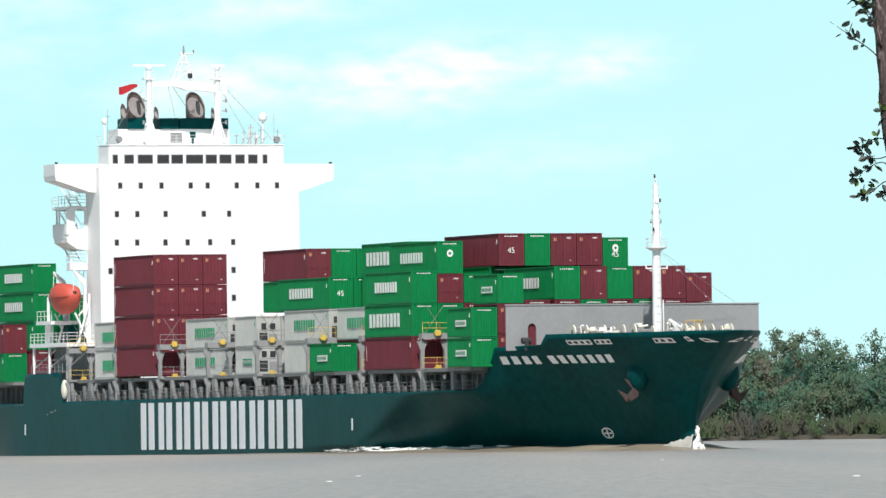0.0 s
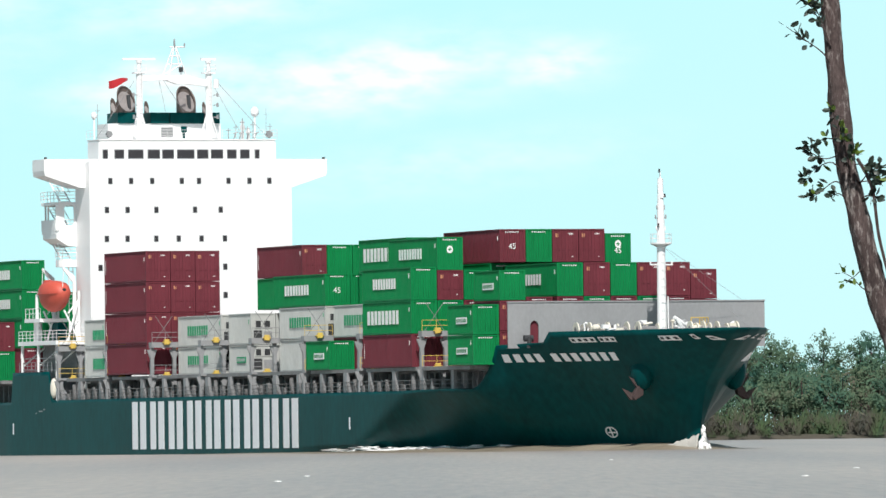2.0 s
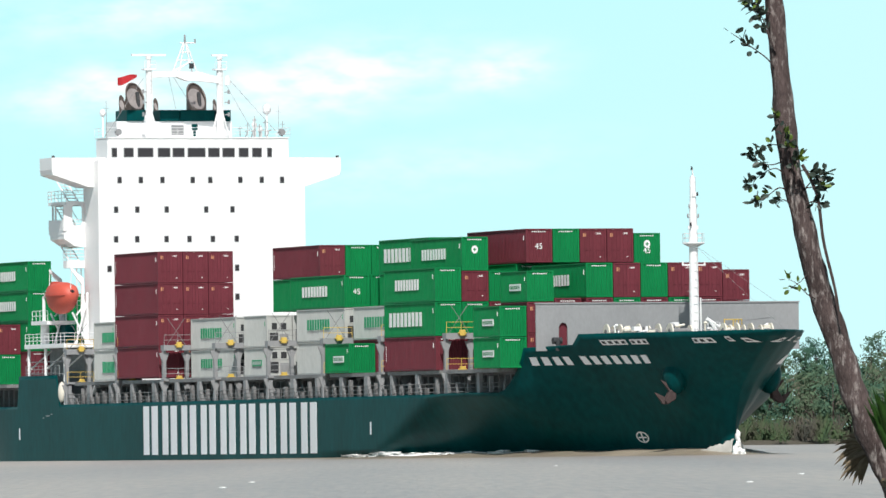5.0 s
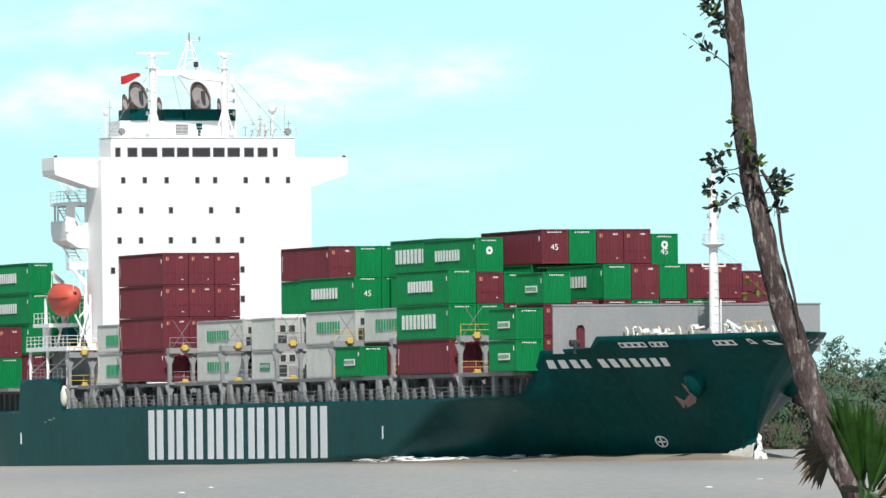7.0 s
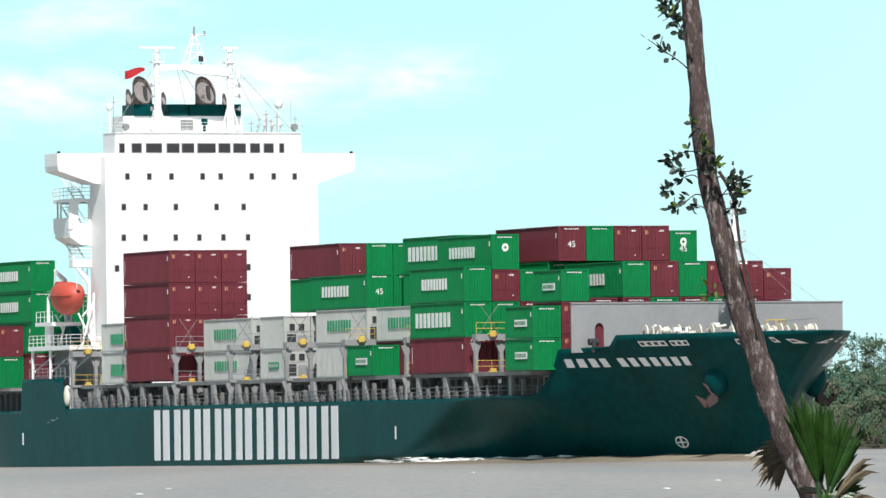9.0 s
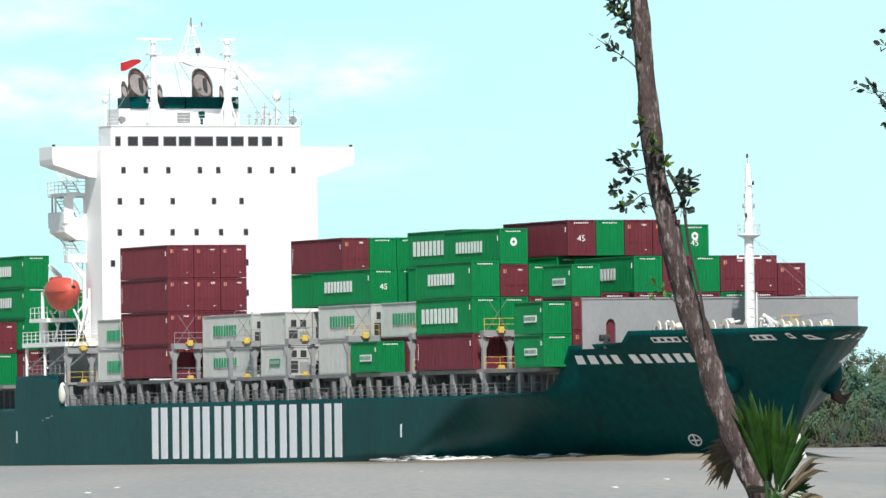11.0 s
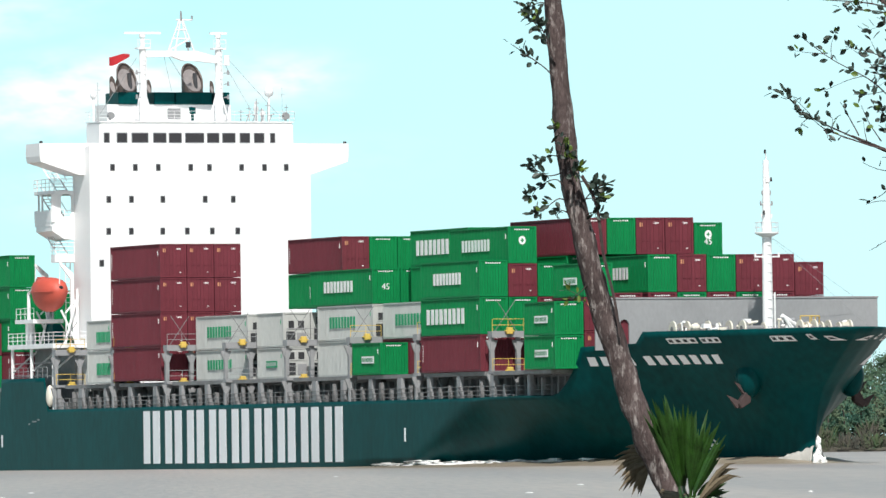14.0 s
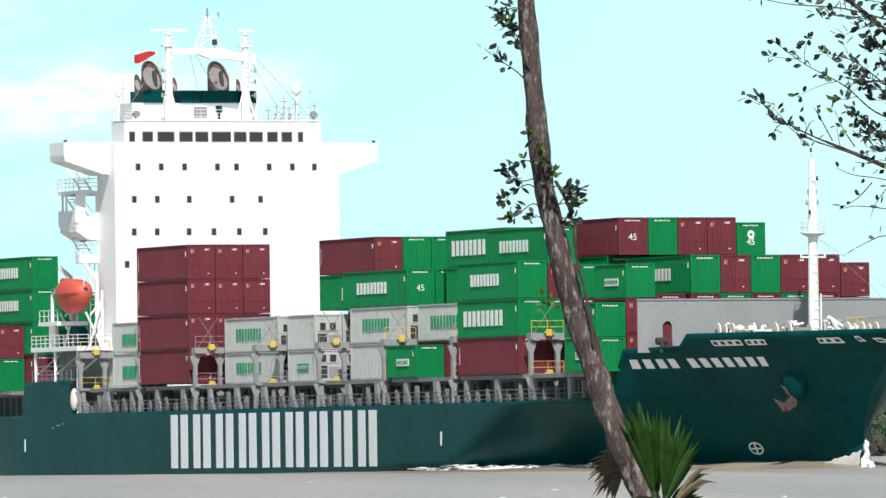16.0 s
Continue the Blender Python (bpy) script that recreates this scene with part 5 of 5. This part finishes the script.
            v.co = Vector((v.co.x * r[0], v.co.y * r[1], v.co.z * r[2])) * k + Vector(at)
        part(name, bm, mat_, wave, label, smooth=True)
    for i in range(26):
        u = rng.random() ** 1.5
        lump((131.9 + rng.uniform(-0.15, 0.2), rng.gauss(0, 0.05 + 0.16 * (1 - u) ** 3), 0.1 + 1.75 * u), (0.2, 0.09 + 0.08 * (1 - u), 0.3), i * 7.3, FOAM, "splash", "white water spouting up the stem")
    for side in (-1, 1):
        bm = bmesh.new()
        rows_ = []
        for i in range(25):
            u = i / 24
            x = 131.5 - 5.0 * u
            top = 1.25 * (1 - u) ** 1.4 * (1 + 0.35 * noise.noise(Vector((i * 0.55, side * 3.0, 0)))) + 0.1
            rows_.append([bm.verts.new((x + 0.12 * noise.noise(Vector((i * 0.4, k, side))), side * (hull_half(x, 0.5) + 0.12 + 1.0 * u + 0.55 * k / 6 * (1 - 0.5 * k / 6) + 0.1 * noise.noise(Vector((i * 0.7, k * 0.6, side)))), top * math.sin(math.pi / 2 * (1 - k / 6)) - 0.02)) for k in range(7)])
        for p, q in zip(rows_, rows_[1:]):
            for k in range(6):
                f = (p[k], q[k], q[k + 1], p[k + 1])
                bm.faces.new(f if side > 0 else f[::-1])
        bmesh.ops.recalc_face_normals(bm, faces=list(bm.faces))
        sheet = part("froth", bm, FROTH, wave, "pale frothy water thrown aside by the stem", smooth=True)
        sheet.modifiers.new("body", "SOLIDIFY").thickness = 0.06
        for i in range(14):
            u = rng.random()
            lump((129.5 - 5 * u, side * (2.6 + 2.0 * u + rng.uniform(-0.3, 0.5)), 0.12), (0.5, rng.uniform(0.12, 0.4), 0.09), 300 + i * 5.7, FOAM, "foam_patch", "white foam")
    tagged(wave, "bow wave with white foam and splash round the ship", "bow wave")
    aboard(wave)


bow_wave()


def drifting_foam():
    rng = random.Random(8)
    for i in range(7):
        bm = bmesh.new()
        d = rng.uniform(270, 620)
        s = rng.uniform(0.08, 0.26)
        ellipsoid(bm, (0, 0, 0), (s * rng.uniform(0.5, 1.1), s * 2, 0.035), 8, 5)
        ob = part("foam_fleck", bm, FOAM)
        ob.location = (rng.uniform(-0.05, 0.08) * d, d, 0.01)
        tagged(ob, "small white fleck of foam on the river", "foam", "flecks of foam")


drifting_foam()


# ---- near bank: slanting tree, palm, second tree's branches ----
def leaf_blade(bm, base, way, length, width, rng, mat_i=0):
    way = Vector(way).normalized()
    sidev = way.cross(Vector((rng.gauss(0, 1), rng.gauss(0, 1), rng.gauss(0, 1)))).normalized()
    nrm = way.cross(sidev)
    base = Vector(base)
    pts = []
    for u, w in ((0.0, 0.06), (0.3, 0.85), (0.6, 1.0), (0.85, 0.55)):
        pts.append((base + way * length * u - nrm * 0.12 * length * u * u, sidev * width * 0.5 * w))
    tip = bm.verts.new(base + way * length - nrm * 0.12 * length)
    mid = [bm.verts.new(p - nrm * width * 0.12) for p, s in pts]
    lft = [bm.verts.new(p - s) for p, s in pts]
    rgt = [bm.verts.new(p + s) for p, s in pts]
    for i in range(3):
        bm.faces.new((lft[i], mid[i], mid[i + 1], lft[i + 1])).material_index = mat_i
        bm.faces.new((mid[i], rgt[i], rgt[i + 1], mid[i + 1])).material_index = mat_i
    bm.faces.new((lft[3], mid[3], tip)).material_index = mat_i
    bm.faces.new((mid[3], rgt[3], tip)).material_index = mat_i


def limb(bm, pts, r0, r1, sides=7, rough=0.0, rng=None):
    """Tapered round limb through pts."""
    pts = [Vector(p) for p in pts]
    rings = []
    for i, p in enumerate(pts):
        d = (pts[min(i + 1, len(pts) - 1)] - pts[max(i - 1, 0)]).normalized()
        u = d.cross(Vector((0.1, 1, 0.05))).normalized()
        v = d.cross(u)
        r = r0 + (r1 - r0) * i / (len(pts) - 1)
        ring = []
        for k in range(sides):
            a = 2 * math.pi * k / sides
            q = r * (1 + (rough * noise.noise(Vector((math.cos(a) * 1.5, math.sin(a) * 1.5, i * 0.35))) if rough else 0))
            ring.append(bm.verts.new(p + u * q * math.cos(a) + v * q * math.sin(a)))
        rings.append(ring)
    for a, b in zip(rings, rings[1:]):
        for k in range(sides):
            j = (k + 1) % sides
            bm.faces.new((a[k], a[j], b[j], b[k]))
    bm.faces.new(rings[0][::-1])
    bm.faces.new(rings[-1])


def smooth_path(pts, n):
    """n + 1 points on a smooth curve through pts."""
    pts = [Vector(p) for p in pts]
    out = []
    for i in range(n + 1):
        t = i / n * (len(pts) - 1)
        k = min(int(t), len(pts) - 2)
        u = t - k
        p0, p1, p2, p3 = pts[max(k - 1, 0)], pts[k], pts[k + 1], pts[min(k + 2, len(pts) - 1)]
        out.append(0.5 * (2 * p1 + (p2 - p0) * u + (2 * p0 - 5 * p1 + 4 * p2 - p3) * u * u + (3 * p1 - p0 - 3 * p2 + p3) * u ** 3))
    return out


def twig(tree, rng, pts, r, leaves, size, young=0.1, spread=0.6):
    """A twig with its leaves, as parts of the tree."""
    path = smooth_path(pts, 4 * len(pts))
    bm = bmesh.new()
    limb(bm, path, r, r * 0.35, 5)
    t = part("twig", bm, BARK, tree)
    bm = bmesh.new()
    for i in range(int(leaves * 1.8)):
        p = path[int(len(path) * min(0.99, rng.uniform(0.45, 1.0)))]
        d = (path[-1] - path[0]).normalized() * 0.6 + Vector((rng.gauss(0, spread), rng.gauss(0, spread), rng.gauss(0.1, spread)))
        leaf_blade(bm, p + d * 0.02, d, size * rng.uniform(0.6, 1.15), size * rng.uniform(0.42, 0.6), rng, 1 if rng.random() < young else 0)
    part("leaves", bm, [LEAF, LEAF_YOUNG], t)
    return path


def slanting_tree():
    rng = random.Random(21)
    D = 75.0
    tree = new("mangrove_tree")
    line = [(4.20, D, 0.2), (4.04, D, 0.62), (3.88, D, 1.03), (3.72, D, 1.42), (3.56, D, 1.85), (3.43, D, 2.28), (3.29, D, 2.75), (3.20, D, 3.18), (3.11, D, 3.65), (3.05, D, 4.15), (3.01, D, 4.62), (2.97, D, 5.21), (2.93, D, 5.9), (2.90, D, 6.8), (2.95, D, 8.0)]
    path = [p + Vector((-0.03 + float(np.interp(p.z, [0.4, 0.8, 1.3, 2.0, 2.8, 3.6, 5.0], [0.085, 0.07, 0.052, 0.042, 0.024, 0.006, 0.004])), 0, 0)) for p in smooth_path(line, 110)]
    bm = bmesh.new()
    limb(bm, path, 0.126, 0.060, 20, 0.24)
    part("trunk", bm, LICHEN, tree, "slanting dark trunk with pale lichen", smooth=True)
    # vine down the trunk
    bm = bmesh.new()
    limb(bm, smooth_path([(3.16, D - 0.1, 3.75), (3.28, D - 0.1, 3.5), (3.33, D - 0.13, 3.1), (3.42, D - 0.13, 2.7), (3.46, D - 0.14, 2.4)], 26), 0.016, 0.012, 5)
    part("vine", bm, BARK, tree)
    # leafy shoots at mid height
    for pts, n in (([(3.04, D, 3.9), (2.9, D - .1, 3.92), (2.78, D - .1, 3.86)], 9), ([(3.05, D, 3.8), (2.88, D - .15, 3.75), (2.72, D - .2, 3.84)], 9), ([(3.06, D, 3.6), (2.95, D - .1, 3.72), (2.80, D - .1, 3.66), (2.74, D - .1, 3.58)], 10),
                   ([(3.08, D, 3.5), (2.97, D - .1, 3.56), (2.83, D - .1, 3.46), (2.74, D - .1, 3.44)], 10), ([(3.1, D, 3.4), (3.0, D - .1, 3.46), (2.95, D - .1, 3.42)], 6),
                   ([(3.15, D, 3.5), (3.25, D - .1, 3.62), (3.36, D - .1, 3.68)], 9), ([(3.14, D, 3.55), (3.24, D - .12, 3.56), (3.35, D - .1, 3.58)], 10), ([(3.16, D, 3.4), (3.24, D - .1, 3.44), (3.3, D - .1, 3.42)], 8),
                   ([(3.12, D, 3.7), (3.2, D - .1, 3.7), (3.26, D - .1, 3.66)], 8), ([(3.05, D - .1, 3.7), (3.06, D - .2, 3.86), (3.0, D - .25, 4.0)], 12), ([(3.1, D - .1, 3.6), (3.08, D - .25, 3.72), (3.12, D - .3, 3.8)], 12), ([(3.03, D - .1, 4.1), (2.98, D - .2, 4.1), (2.96, D - .2, 4.16)], 5)):
        twig(tree, rng, pts, 0.007, n, 0.085, 0.35 if pts[0][1] < D else 0.12)
    # long shoots near the top
    for pts, n in (([(3.0, D, 4.45), (2.9, D - .1, 4.62), (2.72, D - .1, 4.76), (2.58, D - .1, 4.86)], 9), ([(3.0, D, 4.55), (2.93, D - .1, 4.75), (2.82, D - .1, 4.98), (2.72, D - .1, 5.1)], 11),
                   ([(2.95, D - .1, 4.7), (2.86, D - .1, 4.95), (2.8, D - .1, 5.05)], 8), ([(2.97, D, 5.1), (2.85, D - .1, 5.2), (2.7, D - .1, 5.14)], 10), ([(2.98, D, 5.0), (2.85, D - .1, 5.05), (2.66, D - .1, 5.2)], 8)):
        twig(tree, rng, pts, 0.008, n, 0.08, 0.1)
    for pts, n in (([(3.25, D, 2.9), (3.14, D - .1, 2.78), (3.05, D - .1, 2.72)], 3), ([(3.33, D, 2.6), (3.2, D - .1, 2.66), (3.1, D - .1, 2.76), (3.02, D - .1, 2.80)], 4)):
        twig(tree, rng, pts, 0.006, n, 0.07, 0.6)
    # crown above
    for i in range(10):
        z = rng.uniform(5.9, 7.9)
        a = rng.uniform(0, 6.28)
        e = Vector((2.93 + math.cos(a) * 1.1, D + math.sin(a) * 1.1, z + 0.5))
        twig(tree, rng, [(2.92, D, z), Vector((2.92, D, z)).lerp(e, 0.5) + Vector((0, 0, 0.15)), e], 0.014, 22, 0.09, 0.1)
    tagged(tree, "slanting mangrove tree with lichened trunk and sparse leafy shoots", "tree")


def overhanging_tree():
    rng = random.Random(33)
    D = 72.0
    k = D / 75.0
    tree = new("overhanging_tree")

    def P(x, z, dy=0.0):
        return Vector((x * k + 0.075, D + dy, 1.446 + (z - 1.486) * k))
    bm = bmesh.new()
    limb(bm, smooth_path([P(8.2, 0.2), P(8.0, 2.0), P(7.7, 3.6), P(7.8, 5.5), P(7.6, 8.0)], 40), 0.16, 0.08, 12, 0.14)
    part("trunk", bm, BARK, tree, "dark trunk", smooth=True)
    limbs = [[(7.7, 3.7), (6.9, 4.1), (6.2, 4.7), (5.6, 5.25), (5.1, 5.5)], [(7.7, 3.3), (6.9, 3.6), (6.2, 3.75), (5.7, 3.95), (5.35, 4.1)], [(7.75, 4.4), (6.8, 4.9), (6.2, 4.75), (5.85, 4.6)]]
    for i, l in enumerate(limbs):
        bm = bmesh.new()
        limb(bm, smooth_path([P(*p) for p in l], 24), 0.04, 0.010, 7)
        part("limb", bm, BARK, tree)
    leafy = [([(5.35, 4.1), (5.1, 4.22), (4.95, 4.32), (4.80, 4.45)], 9), ([(5.7, 3.95), (5.4, 4.05), (5.15, 4.15), (5.02, 4.22)], 8), ([(6.1, 4.2), (5.8, 4.35), (5.5, 4.55), (5.2, 4.75), (4.92, 4.97)], 12),
             ([(6.2, 4.4), (5.9, 4.55), (5.6, 4.75), (5.35, 4.85)], 14), ([(6.2, 4.0), (5.95, 4.1), (5.75, 4.2), (5.6, 4.35)], 16), ([(6.2, 3.9), (6.0, 4.0), (5.85, 4.12)], 14), ([(6.3, 4.1), (6.05, 4.3), (5.9, 4.5)], 18),
             ([(6.3, 4.5), (6.1, 4.7), (5.9, 4.85), (5.7, 4.95)], 18), ([(6.3, 4.8), (6.0, 4.95), (5.7, 5.1), (5.4, 5.15)], 14), ([(6.3, 5.0), (6.0, 5.2), (5.6, 5.3)], 14), ([(5.9, 5.1), (5.5, 5.2), (5.1, 5.25), (4.8, 5.3)], 9),
             ([(6.2, 3.75), (6.05, 3.85), (5.9, 3.9)], 10), ([(6.1, 4.6), (5.75, 4.6), (5.55, 4.62)], 10), ([(6.4, 4.35), (6.1, 4.42), (5.8, 4.45)], 12), ([(6.5, 4.6), (6.25, 4.85), (6.0, 5.05)], 20), ([(6.5, 4.2), (6.2, 4.25), (5.95, 4.3)], 20), ([(6.4, 4.0), (6.15, 4.05), (5.95, 4.0)], 14)]
    for pts, n in leafy:
        path = twig(tree, rng, [P(x, z, rng.uniform(-0.3, 0.3)) for x, z in pts], 0.008, n, 0.078, 0.12, 0.7)
        for _ in range(4):
            a = path[int(len(path) * rng.uniform(0.2, 0.85))]
            e = a + Vector((rng.uniform(-0.32, 0.05), rng.uniform(-0.2, 0.2), rng.uniform(-0.12, 0.3)))
            twig(tree, rng, [a, a.lerp(e, 0.5) + Vector((rng.uniform(-.04, .04), 0, rng.uniform(-.03, .05))), e], 0.004, int(n * 0.35), 0.074, 0.12, 0.7)
    bare = [[(6.2, 3.55), (5.9, 3.75), (5.6, 3.82), (5.45, 3.88)], [(6.2, 3.48), (5.9, 3.52), (5.6, 3.55), (5.45, 3.52)], [(5.75, 3.75), (5.62, 3.62), (5.5, 3.55)], [(6.1, 3.25), (5.85, 3.3), (5.7, 3.25), (5.5, 3.14)], [(5.6, 4.05), (5.5, 4.2), (5.42, 4.35)], [(5.4, 4.1), (5.33, 4.28), (5.25, 4.38)], [(6.2, 4.0), (6.0, 3.85), (5.8, 3.6), (5.72, 3.45)]]
    for pts in bare:
        twig(tree, rng, [P(x, z, rng.uniform(-0.2, 0.2)) for x, z in pts], 0.006, 2, 0.07, 0.1)
    # crown
    for i in range(10):
        z, a = rng.uniform(5.5, 7.9), rng.uniform(0, 6.28)
        e = P(7.7 + math.cos(a) * 1.0, z + 0.5, math.sin(a) * 1.2)
        twig(tree, rng, [P(7.75, z), P(7.75, z + 0.2).lerp(e, 0.5), e], 0.014, 22, 0.09, 0.1)
    tagged(tree, "overhanging mangrove tree with fine dark twigs and small leaves", "tree")


def palm():
    rng = random.Random(12)
    D = 74.2
    plant = new("fan_palm")
    base = Vector((3.965, D, 0.37))
    bm = bmesh.new()
    limb(bm, smooth_path([base, base + Vector((0.02, 0, 0.3)), base + Vector((0.0, 0, 0.6))], 8), 0.09, 0.05, 9, 0.2)
    part("stem", bm, BARK, plant, "fibrous brown palm stem")

    def fan(hub, mid, spread, n, length, mat_, dead=False):
        bm = bmesh.new()
        for i in range(n):
            a = radians(mid + spread * (i / (n - 1) - 0.5))
            way = Vector((math.sin(a), rng.uniform(-0.35, 0.1), math.cos(a))).normalized()
            l = length * rng.uniform(0.66, 1.12) * (1 - 0.18 * abs(i / (n - 1) - 0.5))
            w = way.cross(Vector((0, 1, 0))).normalized() * 0.017
            fold = Vector((0, -0.018, 0))
            prev = None
            for k in range(5):
                u = k / 4
                droop = Vector((0, 0, -0.10 * l * u ** 3 * (1 if not dead else 3.5)))
                q = w * (0.35 + 1.1 * math.sin(math.pi * min(1, 0.2 + 0.55 * u))) * (1 - u ** 4)
                c_ = hub + way * l * u + droop
                row = [bm.verts.new(c_ - q), bm.verts.new(c_ + fold * (1 - u)), bm.verts.new(c_ + q)]
                if prev:
                    bm.faces.new((prev[0], prev[1], row[1], row[0]))
                    bm.faces.new((prev[1], prev[2], row[2], row[1]))
                prev = row
        part("frond", bm, mat_, plant, "dry straw-coloured frond" if dead else "green fan frond")
        bm = bmesh.new()
        limb(bm, [base + Vector((0, 0, 0.7)), base.lerp(hub, 0.6) + Vector((0, 0, 0.12)), hub], 0.022, 0.014, 6)
        part("frond_stalk", bm, STRAW if dead else PALM, plant)
    top = base + Vector((0, 0, 0.78))
    fan(top + Vector((-0.06, 0, 0.0)), -14, 20, 18, 0.84, PALM)
    fan(top + Vector((-0.02, 0.06, 0.0)), -4, 24, 20, 0.80, PALM)
    fan(top + Vector((0.03, -0.1, -0.03)), 8, 26, 18, 0.70, PALM)
    fan(top + Vector((0.06, -0.12, -0.05)), 26, 16, 5, 0.56, PALM)
    fan(top + Vector((0.08, -0.05, -0.14)), 48, 50, 8, 0.30, PALM)
    fan(top + Vector((0.10, -0.14, -0.12)), 38, 14, 4, 0.62, STRAW, True)
    fan(top + Vector((0.16, -0.12, -0.22)), 80, 70, 10, 0.34, STRAW, True)
    fan(top + Vector((0.20, -0.14, -0.30)), 120, 60, 9, 0.30, STRAW, True)
    fan(top + Vector((-0.26, 1.15, 0.24)), -80, 90, 15, 0.30, STRAW, True)
    fan(top + Vector((-0.26, 1.1, 0.18)), -125, 70, 12, 0.28, STRAW, True)
    fan(top + Vector((0.02, -0.1, -0.1)), 150, 120, 14, 0.42, PALM)
    tagged(plant, "young fan palm with green upright fronds and dry ones below", "palm")


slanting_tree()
overhanging_tree()
palm()


def motions():
    for ob, m in MOVING:
        walk(ob, [(t, ship_pose(t) @ m) for t in (0, 4, 8, 12, 16)])


motions()
